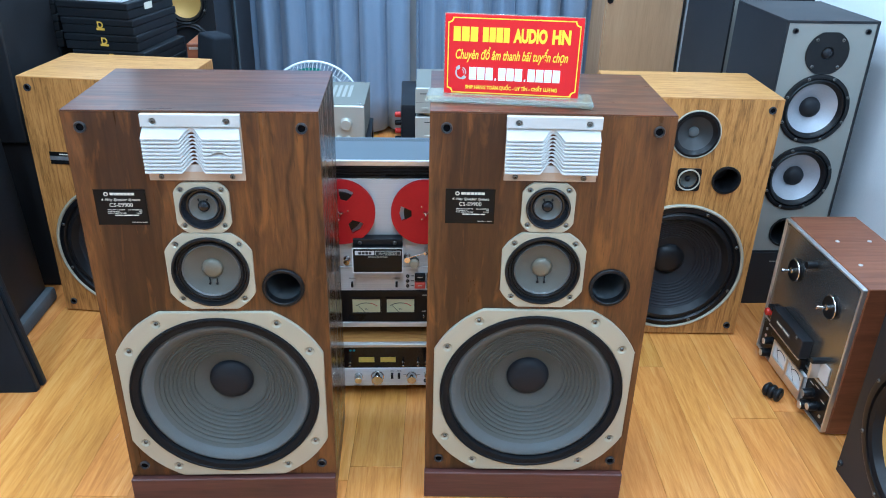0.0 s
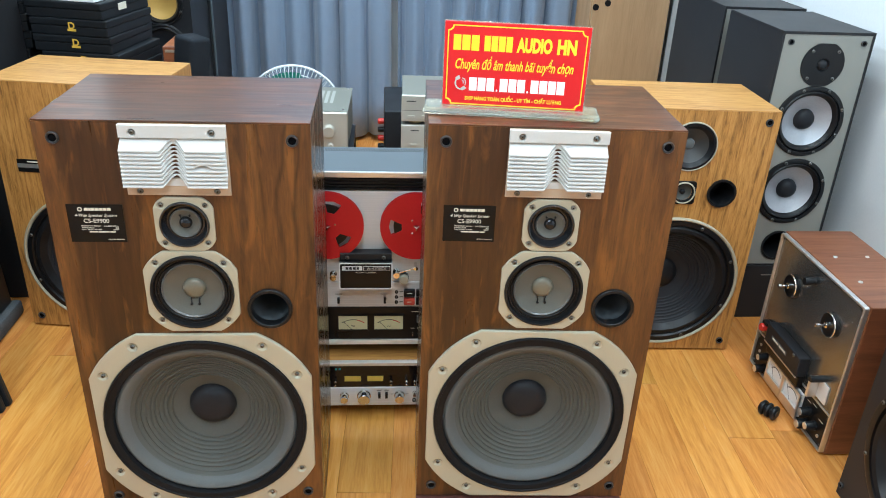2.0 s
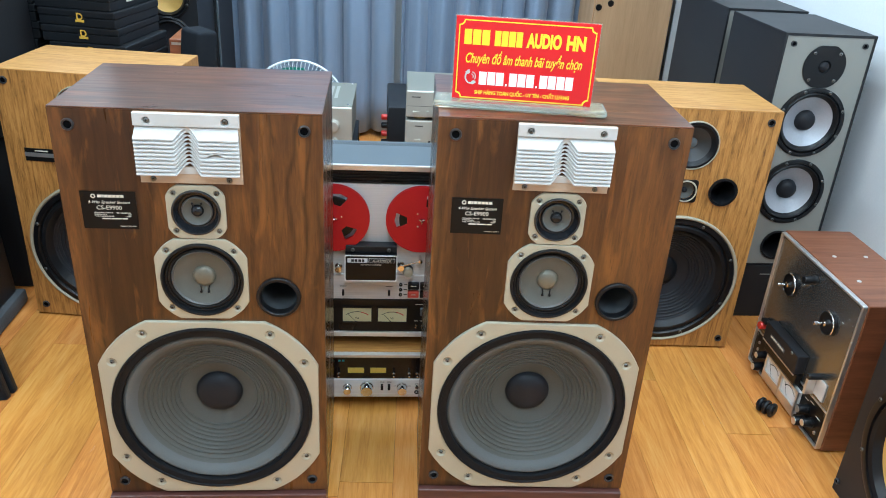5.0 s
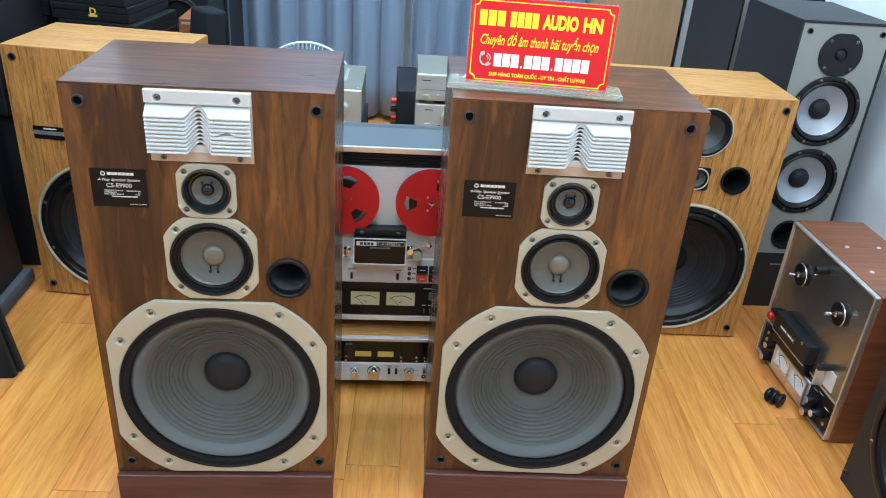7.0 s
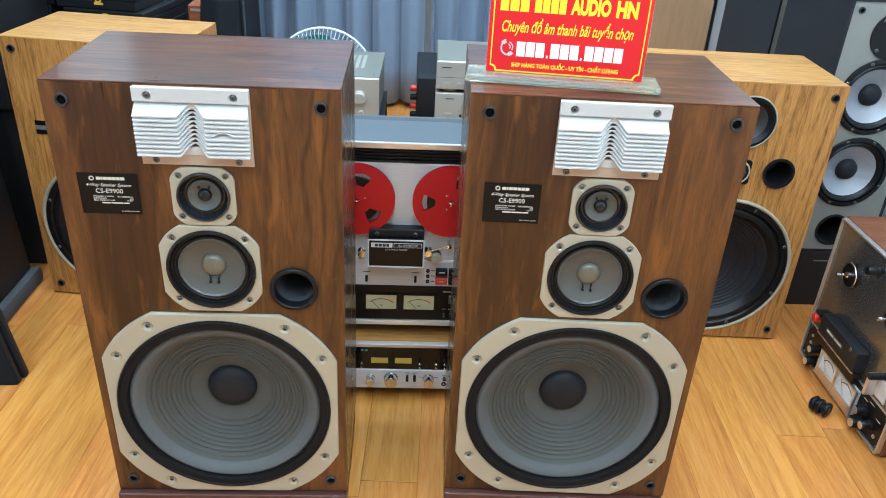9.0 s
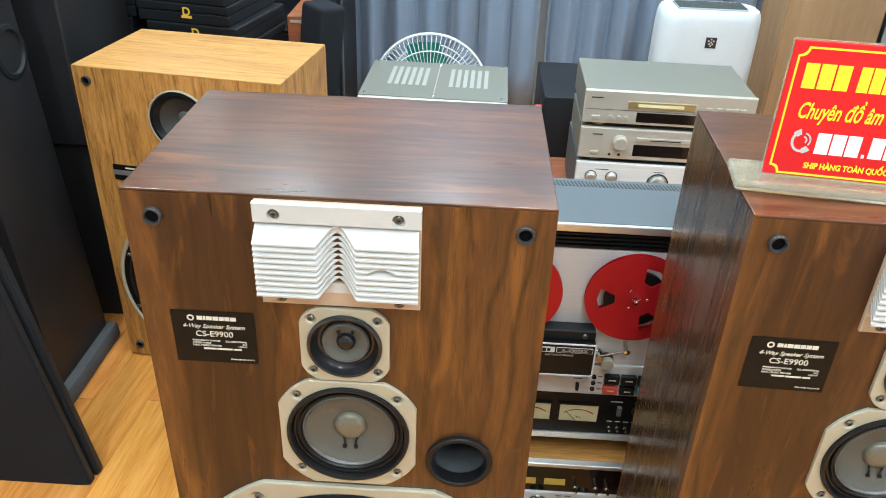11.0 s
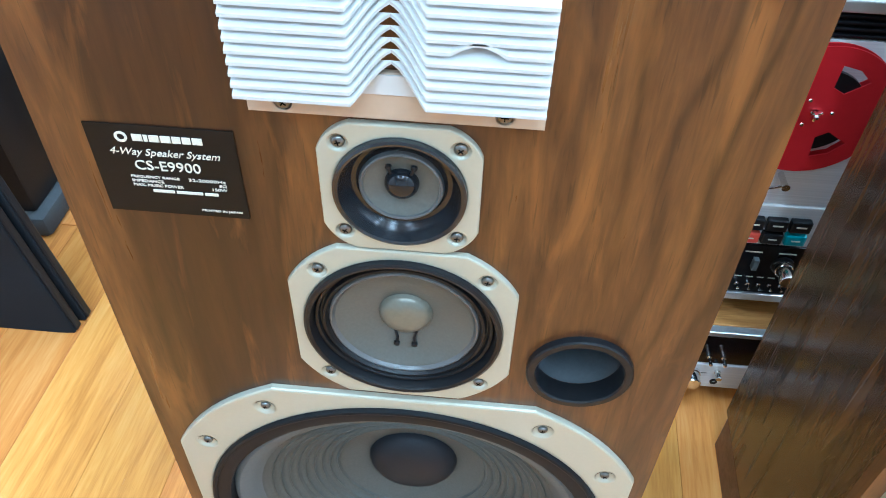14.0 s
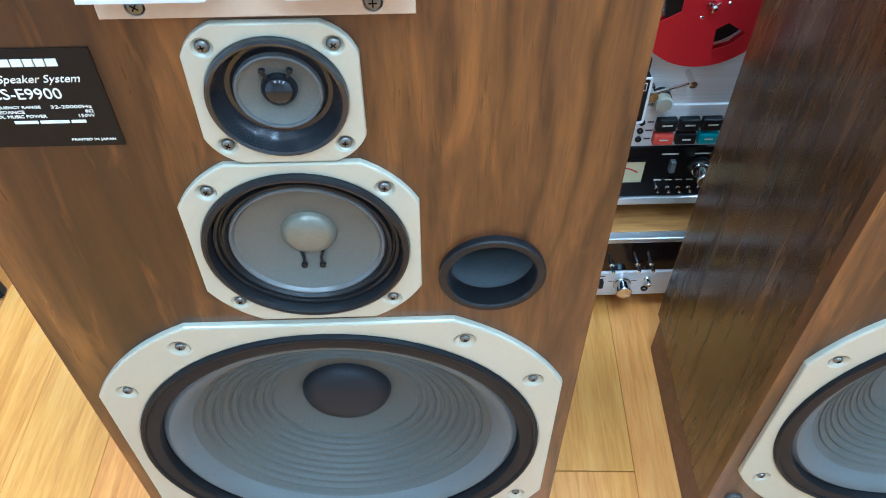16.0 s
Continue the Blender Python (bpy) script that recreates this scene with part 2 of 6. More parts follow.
AMPWOOD = wood("receiver_case_wood", (0.18, 0.07, 0.016), (0.42, 0.20, 0.05), (0.55, 0.29, 0.085), "x", 0.55, 1.1, spec=0.25)
CREAM = plain("champagne_paint", (0.445, 0.43, 0.335), 0.36, 0.25, 300, 0.03, 0.01)
TAN = plain("tan_flange_paint", (0.48, 0.375, 0.275), 0.4, 0.15, 200, 0.04, 0.01)
WHITE = plain("white_plastic", (0.54, 0.535, 0.515), 0.42, 0, 200, 0.03, 0.01)
BRIGHT = plain("cool_white_enamel", (0.76, 0.80, 0.82), 0.4, 0, 80, 0.03, 0.01)
WALL = plain("white_wall_paint", (0.84, 0.86, 0.88), 0.7, 0, 120, 0.03, 0.06)
CEIL = plain("white_ceiling_paint", (0.82, 0.82, 0.82), 0.8, 0, 60, 0.02, 0.05)
RUBBER = plain("black_rubber", (0.009, 0.0092, 0.0105), 0.36, 0, 200, 0.15, 0.03, spec=0.25)
GASKET = plain("dark_gasket", (0.009, 0.0095, 0.011), 0.5, 0, 200, 0.12, 0.02, spec=0.13)
SURROUND = plain("grey_cloth_surround", (0.106, 0.116, 0.117), 0.6, 0, 500, 0.14, 0.12, spec=0.3)
CONE = plain("grey_paper_cone", (0.08, 0.083, 0.075), 0.6, 0, 420, 0.18, 0.15, spec=0.3)
CONE_DARK = plain("charcoal_cone", (0.035, 0.036, 0.036), 0.5, 0, 420, 0.15, 0.1)
CONE_MID = plain("pale_grey_cone", (0.092, 0.093, 0.08), 0.45, 0, 420, 0.16, 0.1)
DUST = plain("dark_dust_cap", (0.016, 0.017, 0.0205), 0.5, 0, 400, 0.15, 0.05, spec=0.2)
DUST_MID = plain("pearl_dust_cap", (0.175, 0.168, 0.13), 0.36, 0.3, 300, 0.12, 0.05)
RING_GREY = plain("grey_ring_lacquer", (0.10, 0.10, 0.098), 0.3, 0.1, 300, 0.1, 0.02)
GLOSS_RUBBER = plain("glossy_black_bowl", (0.012, 0.013, 0.016), 0.2, 0, 60, 0.1, 0, spec=0.6)
TUBE_GREY = plain("matt_grey_tube", (0.07, 0.078, 0.085), 0.6, 0, 300, 0.15, 0.05)
DOME = plain("glossy_dark_dome", (0.012, 0.013, 0.016), 0.12, 0.2, 100, 0.1, 0)
BLACK = plain("black_vinyl", (0.016, 0.0165, 0.019), 0.45, 0, 250, 0.25, 0.1, spec=0.3)
CLOTH = plain("black_grille_cloth", (0.012, 0.0145, 0.019), 0.85, 0, 900, 0.35, 0.4, spec=0.2)
CARD = plain("black_carton", (0.008, 0.0095, 0.012), 0.55, 0, 60, 0.2, 0.03, spec=0.3)
CARPET = plain("grey_carpet_trim", (0.075, 0.08, 0.085), 0.95, 0, 500, 0.5, 0.6)
PANEL_BLACK = plain("black_panel_paint", (0.006, 0.006, 0.007), 0.3, 0, 200, 0.1, 0.01, spec=0.3)
GLASS_BLACK = plain("smoked_display", (0.008, 0.006, 0.006), 0.1, 0, 50, 0.1, 0)
STEEL = brushed("brushed_aluminium", (0.80, 0.79, 0.78), "x", 0.36, 0.15)
STEEL_V = brushed("dark_brushed_steel", (0.34, 0.34, 0.335), "z", 0.26)
CHROME = plain("polished_metal", (0.75, 0.75, 0.74), 0.15, 1.0, 80, 0.05, 0)
TRIM = plain("satin_silver", (0.72, 0.72, 0.71), 0.3, 0.85, 80, 0.05, 0)
CHAMP = plain("champagne_silver", (0.56, 0.54, 0.475), 0.36, 0.45, 250, 0.05, 0.02)
CHAMP_TOP = plain("champagne_grey_lid", (0.205, 0.205, 0.175), 0.5, 0.25, 400, 0.06, 0.04)
SLOT_PALE = plain("pale_vent_slot", (0.40, 0.40, 0.36), 0.5, 0.2, 200, 0.05, 0)
SLATE = plain("slate_grey_lid", (0.085, 0.105, 0.12), 0.5, 0.1, 400, 0.06, 0.05)
RED = plain("red_anodised_metal", (0.54, 0.014, 0.022), 0.35, 0.4, 100, 0.05, 0)
REDPLASTIC = plain("red_plastic", (0.6, 0.03, 0.02), 0.35)
TEAL = plain("teal_plastic", (0.03, 0.33, 0.38), 0.35)
ORANGE = plain("orange_red_key", (0.65, 0.08, 0.05), 0.4)
GREYBAFFLE = plain("grey_baffle_paint", (0.265, 0.265, 0.24), 0.45, 0.2, 500, 0.05, 0.03)
ALU_CONE = plain("silver_white_cone", (0.42, 0.44, 0.48), 0.4, 0.4, 200, 0.08, 0.02)
GOLD_CONE = plain("golden_woven_cone", (0.62, 0.38, 0.10), 0.4, 0.2, 500, 0.12, 0.2)
BRASS = plain("dull_brass", (0.50, 0.39, 0.20), 0.35, 0.7, 300, 0.06, 0.02)
# Near-black that paints the shade inside recesses which are not cut.
RECESS_SHADE = plain("recess_shade_black", (0.004, 0.004, 0.005), 0.9, 0, 100, 0.1, 0, spec=0.05)
YELLOW = plain("yellow_print", (0.95, 0.72, 0.03), 0.5, 0, 100, 0.02, 0)
GOLDPRINT = plain("gold_print", (0.75, 0.45, 0.06), 0.5, 0, 100, 0.02, 0)
SIGNRED = plain("red_sign_face", (0.72, 0.012, 0.018), 0.25, 0, 50, 0.03, 0)
PRINT = plain("pale_print", (0.70, 0.66, 0.55), 0.5, 0, 100, 0.02, 0)
PAPER = plain("white_print", (0.92, 0.92, 0.92), 0.5, 0, 100, 0.01, 0)
INK = plain("dark_print", (0.03, 0.03, 0.03), 0.6, 0, 100, 0.02, 0)
LABELBLACK = plain("label_black", (0.007, 0.0065, 0.0065), 0.32, 0, 300, 0.1, 0, spec=0.2)
METER = plain("cream_meter_face", (0.75, 0.70, 0.42), 0.5, 0, 100, 0.03, 0)
METER_W = plain("white_meter_face", (0.86, 0.86, 0.84), 0.5, 0, 100, 0.03, 0)
DIAL_Y = plain("yellow_dial", (0.75, 0.55, 0.10), 0.5, 0, 100, 0.05, 0)
MINT = plain("mint_fan_blade", (0.05, 0.38, 0.28), 0.35, 0, 60, 0.05, 0)
GREYMETAL = plain("pale_grey_steel", (0.42, 0.46, 0.49), 0.4, 0.2, 80, 0.06, 0.02)
THROAT = plain("dark_throat", (0.05, 0.02, 0.015), 0.7, 0, 100, 0.2, 0)
TUBE = glowing("tube_diffuser", (1.0, 0.97, 0.93), 6.0)


def curtain_cloth():
    m, n, l, p = nodes_of("grey_blue_curtain_cloth")
    v = coords(n, l, (1, 1, 1))
    w = n.new("ShaderNodeTexNoise")
    w.inputs["Scale"].default_value, w.inputs["Detail"].default_value = 700, 3
    l.new(v, w.inputs["Vector"])
    r = ramp(n, [(0.3, (0.17, 0.225, 0.315)), (0.7, (0.255, 0.32, 0.425))])
    l.new(w.outputs["Fac"], r.inputs[0]), l.new(r.outputs[0], p.inputs["Base Color"])
    p.inputs["Roughness"].default_value = 0.5
    p.inputs["Sheen Weight"].default_value = 0.3
    b = n.new("ShaderNodeBump")
    b.inputs["Strength"].default_value, b.inputs["Distance"].default_value = 0.2, 0.0005
    l.new(w.outputs["Fac"], b.inputs["Height"]), l.new(b.outputs[0], p.inputs["Normal"])
    return m


def acrylic():
    m, n, l, p = nodes_of("clear_acrylic")
    p.inputs["Base Color"].default_value = (0.96, 0.96, 0.80, 1)
    p.inputs["Roughness"].default_value = 0.08
    p.inputs["Transmission Weight"].default_value = 0.88
    p.inputs["IOR"].default_value = 1.45
    return m


CURTAIN = curtain_cloth()
ACRYLIC = acrylic()

# ---- mesh helpers ----


def part(name, bm, material, parent=None, label="", smooth=False):
    """Links a bmesh as one mesh object under a thing or a part."""
    bmesh.ops.recalc_face_normals(bm, faces=bm.faces)
    me = bpy.data.meshes.new(name)
    bm.to_mesh(me)
    bm.free()
    mats = material if isinstance(material, (list, tuple)) else [material]
    for m in mats:
        me.materials.append(m)
    if smooth:
        me.polygons.foreach_set("use_smooth", [True] * len(me.polygons))
        me.set_sharp_from_angle(angle=radians(35))
    ob = new(name, me)
    if parent:
        ob.parent = parent
    if label:
        ob["label"] = label
    return ob


def same_part(name, ob, parent, x=0, y=0, z=0, rz=0):
    """Another object on the mesh of ob."""
    o = new(name, ob.data)
    o.parent = parent
    o.matrix_basis = pose(x, y, z, 0, 0, rz)
    if "label" in ob:
        o["label"] = ob["label"]
    return o


def thing(name, label, category, group="", m=None):
    e = new(name)
    e.empty_display_size = 0.1
    tagged(e, label, category, group)
    if m is not None:
        e.matrix_basis = m
    return e


def box(x0, x1, y0, y1, z0, z1, bevel=0.0, segments=2):
    bm = bmesh.new()
    bmesh.ops.create_cube(bm, size=1)
    for v in bm.verts:
        v.co = Vector(((x0 + x1) / 2 + v.co.x * (x1 - x0), (y0 + y1) / 2 + v.co.y * (y1 - y0), (z0 + z1) / 2 + v.co.z * (z1 - z0)))
    if bevel:
        bmesh.ops.bevel(bm, geom=bm.edges[:], offset=bevel, segments=segments, profile=0.5, affect="EDGES")
    return bm


def join(*bms):
    me = bpy.data.meshes.new("tmp")
    out = bmesh.new()
    for b in bms:
        b.to_mesh(me)
        out.from_mesh(me)
        b.free()
    bpy.data.meshes.remove(me)
    return out


def moved(bm, m):
    bmesh.ops.transform(bm, matrix=m, verts=bm.verts)
    return bm


def lathe(profile, cx=0, cz=0, seg=48, y=0.0):
    """Turns (radius, depth) pairs round an axis along y; depth grows into the thing."""
    bm = bmesh.new()
    rings = []
    for r, d in profile:
        if r < 1e-6:
            rings.append([bm.verts.new((cx, y + d, cz))])
        else:
            rings.append([bm.verts.new((cx + r * math.cos(2 * math.pi * i / seg), y + d, cz + r * math.sin(2 * math.pi * i / seg))) for i in range(seg)])
    for a, b in zip(rings, rings[1:]):
        for i in range(seg):
            j = (i + 1) % seg
            f = [a[i % len(a)], a[j % len(a)], b[j % len(b)], b[i % len(b)]]
            f = list(dict.fromkeys(f))
            if len(f) > 2:
                bm.faces.new(f)
    return bm


def upright(profile, cx=0, cy=0, seg=32):
    """Turns (radius, height) pairs round an upright axis."""
    bm = lathe([(r, -h) for r, h in profile], 0, 0, seg)
    return moved(bm, pose(cx, cy, 0, -90, 0, 0))


def circle(cx, cz, r, seg=48):
    return [(cx + r * math.cos(2 * math.pi * i / seg), cz + r * math.sin(2 * math.pi * i / seg)) for i in range(seg)]


def plate(outer, holes, y0, y1, bevel=0.0):
    """A plate in the x-z plane from depth y0 to y1, with holes through it."""
    bm = bmesh.new()
    for loop in [outer] + holes:
        vs = [bm.verts.new((x, y0, z)) for x, z in loop]
        for a, b in zip(vs, vs[1:] + vs[:1]):
            bm.edges.new((a, b))
    bmesh.ops.triangle_fill(bm, use_beauty=True, edges=bm.edges[:])
    front = bm.faces[:]
    got = bmesh.ops.extrude_face_region(bm, geom=front)
    bmesh.ops.translate(bm, vec=(0, y1 - y0, 0), verts=[v for v in got["geom"] if isinstance(v, bmesh.types.BMVert)])
    if bevel:
        rim = [e for e in bm.edges if all(abs(v.co.y - y0) < 1e-6 for v in e.verts) and len(e.link_faces) == 2 and abs(e.calc_face_angle(0)) > 1.0]
        bmesh.ops.bevel(bm, geom=rim, offset=bevel, segments=2, profile=0.5, affect="EDGES")
    return bm


def rect(x0, x1, z0, z1):
    return [(x0, z0), (x1, z0), (x1, z1), (x0, z1)]


def rounded(x0, x1, z0, z1, r, seg=5):
    out = []
    for cx, cz, a0 in ((x1 - r, z1 - r, 0), (x0 + r, z1 - r, 90), (x0 + r, z0 + r, 180), (x1 - r, z0 + r, 270)):
        out += [(cx + r * math.cos(radians(a0 + 90 * i / seg)), cz + r * math.sin(radians(a0 + 90 * i / seg))) for i in range(seg + 1)]
    return out


def octagon(cx, cz, half, flat, bulge, seg=8):
    """A square plate whose four corners are cut by slightly bowed arcs."""
    out = []
    for q in range(4):
        a, b = Vector((half, flat)), Vector((flat, half))
        mid_dir = Vector((1, 1)).normalized()
        for i in range(seg + 1):
            t = i / seg
            p = a.lerp(b, t) + mid_dir * bulge * 4 * t * (1 - t)
            c, s_ = math.cos(q * math.pi / 2), math.sin(q * math.pi / 2)
            out.append((cx + p.x * c - p.y * s_, cz + p.x * s_ + p.y * c))
    return out


def words(text, size, x=0, z=0, y=0, align="LEFT", shear=0.0, width=1.0, thick=0.0003, bold=0.0):
    """Raised lettering that faces -y."""
    cu = bpy.data.curves.new("lettering", "FONT")
    cu.body, cu.size, cu.align_x, cu.shear, cu.extrude, cu.offset, cu.resolution_u = text, size, align, shear, thick, bold, 3
    ob = bpy.data.objects.new("lettering", cu)
    scene.collection.objects.link(ob)
    bpy.context.view_layer.update()
    me = bpy.data.meshes.new_from_object(ob.evaluated_get(bpy.context.evaluated_depsgraph_get()))
    bpy.data.objects.remove(ob)
    bm = bmesh.new()
    bm.from_mesh(me)
    bpy.data.meshes.remove(me)
    return moved(bm, pose(x, y, z, 90, 0, 0) @ Matrix.Diagonal((width, 1, 1, 1)))


def fitted(text, x0, x1, z0, z1, y=0.0, shear=0.0, bold=0.0):
    """Lettering scaled to fill a rectangle."""
    bm = words(text, 0.02, 0, 0, 0, "LEFT", shear, 1.0, 0.0003, bold)
    a = [min(v.co[k] for v in bm.verts) for k in range(3)]
    b = [max(v.co[k] for v in bm.verts) for k in range(3)]
    kx, kz = (x1 - x0) / (b[0] - a[0]), (z1 - z0) / (b[2] - a[2])
    for v in bm.verts:
        v.co = Vector((x0 + (v.co.x - a[0]) * kx, y + v.co.y, z0 + (v.co.z - a[2]) * kz))
    return bm


def bars(spans, z0, z1, y=0.0, thick=0.0006):
    return join(*[box(a, b, y - thick, y, z0, z1) for a, b in spans])


def knob(parent, x, z, r, length, material, y=0.0, name="knob", label=""):
    prof = [(r * 1.12, 0), (r * 1.12, -length * 0.2), (r, -length * 0.25), (r * 0.96, -length * 0.93), (r * 0.86, -length), (0, -length)]
    return part(name, lathe(prof, x, z, 24, y), material, parent, label, smooth=True)


SCREW = {}


def screw(parent, x, z, y, size=1.0):
    """A cross-head screw: a domed zinc head with a near-black cross for the slot's shade."""
    if size not in SCREW:
        k = size
        ob = part("screw", lathe([(0.0052 * k, 0.0), (0.0051 * k, -0.0014), (0.0042 * k, -0.0025), (0.0024 * k, -0.0031), (0.0, -0.0032)], 0, 0, 16), ZINC, parent, "zinc cross-head screw", smooth=True)
        slot = part("cross_slot", join(box(-0.0024 * k, 0.0024 * k, -0.0034, -0.0024, -0.0004, 0.0004), box(-0.0004, 0.0004, -0.00343, -0.00237, -0.0024 * k, 0.0024 * k)), RECESS_SHADE, parent)
        ob.matrix_basis = pose(x, y, z)
        slot.matrix_basis = pose(x, y, z)
        SCREW[size] = (ob, slot)
        return
    ob, slot = SCREW[size]
    same_part("screw", ob, parent, x, y, z)
    turned = same_part("cross_slot", slot, parent, x, y, z)
    turned.matrix_basis = pose(x, y, z, 0, (x * 7919 + z * 4241) % 90, 0)


CUP = {}


def screw_cup(parent, x, z, y, size=1.0):
    """The dished recess of a frame round a screw."""
    if size not in CUP:
        r = 0.0112 * size
        CUP[size] = part("screw_cup", lathe([(r * 1.015, 0.0004), (r * 0.97, 0.0006), (r * 0.9, 0.0012), (r * 0.75, 0.0023), (r * 0.5, 0.0029), (r * 0.3, 0.003)], 0, 0, 24), CREAM, parent, smooth=True)
        CUP[size].matrix_basis = pose(x, y, z)
    else:
        same_part("screw_cup", CUP[size], parent, x, y, z)


ZINC = plain("dull_zinc", (0.17, 0.17, 0.16), 0.3, 0.85, 200, 0.1, 0)


def hollow_case(parent, x0, x1, y0, y1, z0, z1, side, top, wall=0.018, bevel=0.0012, front=0.0):
    """Cabinet open to the front, made of its boards, with a veneer sheet over the top."""
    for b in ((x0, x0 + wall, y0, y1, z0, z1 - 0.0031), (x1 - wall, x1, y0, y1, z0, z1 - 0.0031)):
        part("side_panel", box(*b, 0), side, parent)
    part("bottom_panel", box(x0 + wall, x1 - wall, y0, y1, z0, z0 + wall), side, parent)
    part("back_panel", box(x0 + wall, x1 - wall, y1 - wall, y1, z0 + wall, z1 - wall), side, parent)
    part("inner_top_panel", box(x0 + wall, x1 - wall, y0, y1, z1 - wall, z1 - 0.0031), side, parent)
    return part("top_panel", box(x0, x1, front, y1, z1 - 0.003, z1, bevel), top, parent)


def grille_sockets(parent, spots, y, r=0.011):
    ob = None
    for x, z in spots:
        if ob is None:
            ob = part("grille_socket", lathe([(r, 0.0), (r, -0.003), (r * 0.9, -0.0048), (r * 0.72, -0.0045), (r * 0.64, -0.0008)], 0, 0, 24), SOCKET, parent, "dark grey rubber grille socket", smooth=True)
            ob.matrix_basis = pose(x, y, z)
            # A flat disc in front of the baffle, coloured as the socket's dark inside.
            hole = part("socket_hole", lathe([(r * 0.68, -0.0006), (r * 0.63, -0.001), (0, -0.001)], 0, 0, 20), RECESS_SHADE, parent)
            hole.matrix_basis = pose(x, y, z)
        else:
            same_part("grille_socket", ob, parent, x, y, z)
            same_part("socket_hole", hole, parent, x, y, z)


SOCKET = plain("grey_socket_rubber", (0.032, 0.032, 0.034), 0.35, 0, 200, 0.1, 0.02)
# ---- the setting ----
X0, X1, Y0, Y1 = -2.5, 1.46, -2.6, 4.3


def structure(name, bm, material, label=""):
    return tagged(part(name, bm, material), label or name.replace("_", " "), "structure", kind="structure")


structure("wall_north", box(X0 - 0.1, X1 + 0.1, Y1, Y1 + 0.1, 0, CEILING), WALL, "plain white painted wall behind the curtains")
structure("wall_south", box(X0 - 0.1, X1 + 0.1, Y0 - 0.1, Y0, 0, CEILING), WALL, "plain white painted wall")
structure("wall_east", box(X1, X1 + 0.1, Y0, Y1, 0, CEILING), WALL, "plain white painted wall beside the tower speakers")
structure("wall_west", box(X0 - 0.1, X0, Y0, Y1, 0, CEILING), WALL, "plain white painted wall")
structure("ceiling", box(X0 - 0.1, X1 + 0.1, Y0 - 0.1, Y1 + 0.1, CEILING, CEILING + 0.1), CEIL, "plain white ceiling")
floor = structure("floor", box(X0 - 0.1, X1 + 0.1, Y0 - 0.1, Y1 + 0.1, -0.1, -0.012), PLINTH, "glossy orange-brown laminate plank floor")


def unseen_ceiling_light(x, y):
    e = thing("unseen_ceiling_light", "unseen white ceiling batten light with a lit tube, placed to light the room", "ceiling light", "ceiling lights", pose(x, y, CEILING))
    part("housing", box(-0.06, 0.06, -0.62, 0.62, -0.03, 0, 0.004), BRIGHT, e)
    part("diffuser", box(-0.04, 0.04, -0.6, 0.6, -0.05, -0.031, 0.006), TUBE, e, "glowing white tube diffuser")
    data = bpy.data.lights.new("tube", "AREA")
    data.shape, data.size, data.size_y, data.energy, data.color = "RECTANGLE", 0.1, 1.2, LAMP_WATTS, LAMP_COLOUR
    lamp = new("tube", data)
    lamp.parent = e
    lamp.matrix_basis = pose(0, 0, -0.056)


for lx, ly in LAMP_PLACES:
    unseen_ceiling_light(lx, ly)


def curtain(x0, x1, seed, label):
    """A pleated cloth hung from the ceiling to just above the floor."""
    rng = random.Random(seed)
    bm = bmesh.new()
    nx, nz = 300, 14
    grid = []
    phase, out = 0.0, []
    for i in range(nx + 1):
        phase += (2 * math.pi / (0.128 * nx / (x1 - x0))) * rng.uniform(0.6, 1.4)
        out.append(phase)
    for k in range(nz + 1):
        row = []
        w = k / nz
        for i in range(nx + 1):
            t = i / nx
            amp = 0.044 + 0.014 * math.sin(t * 17 + seed) - 0.008 * w
            y = amp * math.sin(out[i]) + 0.008 * math.sin(out[i] * 2.1 + w * 2) + 0.006 * math.sin(w * 5 + t * 9)
            x = x0 + (x1 - x0) * t + 0.012 * math.cos(out[i]) + 0.02 * (1 - w) * math.sin(t * 5 + seed)
            z = 0.03 + 0.014 * math.sin(t * 11 + seed) * (1 - w) + w * (CEILING - 0.05)
            row.append(bm.verts.new((x, y, z)))
        grid.append(row)
    for a, b in zip(grid, grid[1:]):
        for i in range(nx):
            bm.faces.new((a[i], a[i + 1], b[i + 1], b[i]))
    e = part("curtain", bm, CURTAIN, None, "", smooth=True)
    e.matrix_basis = pose(0, 4.12, 0)
    md = e.modifiers.new("thickness", "SOLIDIFY")
    md.thickness = 0.002
    return tagged(e, label, "curtain", "curtains")


curtain(-0.95, -0.035, 3, "grey-blue pleated floor-length curtain")
curtain(-0.012, 0.98, 8, "grey-blue pleated floor-length curtain")

# ---- the two large walnut speakers ----


def driver(parent, name, label, cx, cz, pieces):
    """A loudspeaker unit as a part; its rings and cone are sub-parts."""
    (n0, prof, m0, l0), rest = pieces[0], pieces[1:]
    head = part(name, lathe(prof, cx, cz, 64), m0, parent, label, smooth=True)
    for n, pr, m, lab in rest:
        part(n, lathe(pr, cx, cz, 64), m, head, lab, smooth=True)
    return head


def ribbed(r0, r1, d0, d1, ribs, amp, steps=90, curve=1.25):
    """Cone profile from rim to apex with raised rings over its outer two thirds."""
    out = []
    for i in range(steps + 1):
        t = i / steps
        r = r0 + (r1 - r0) * t
        d = d0 + (d1 - d0) * t ** (1 / curve)
        if 0.03 < t < 0.74:
            d -= amp * max(0, math.sin(t / 0.74 * ribs * 2 * math.pi)) ** 2
        out.append((r, d))
    return out


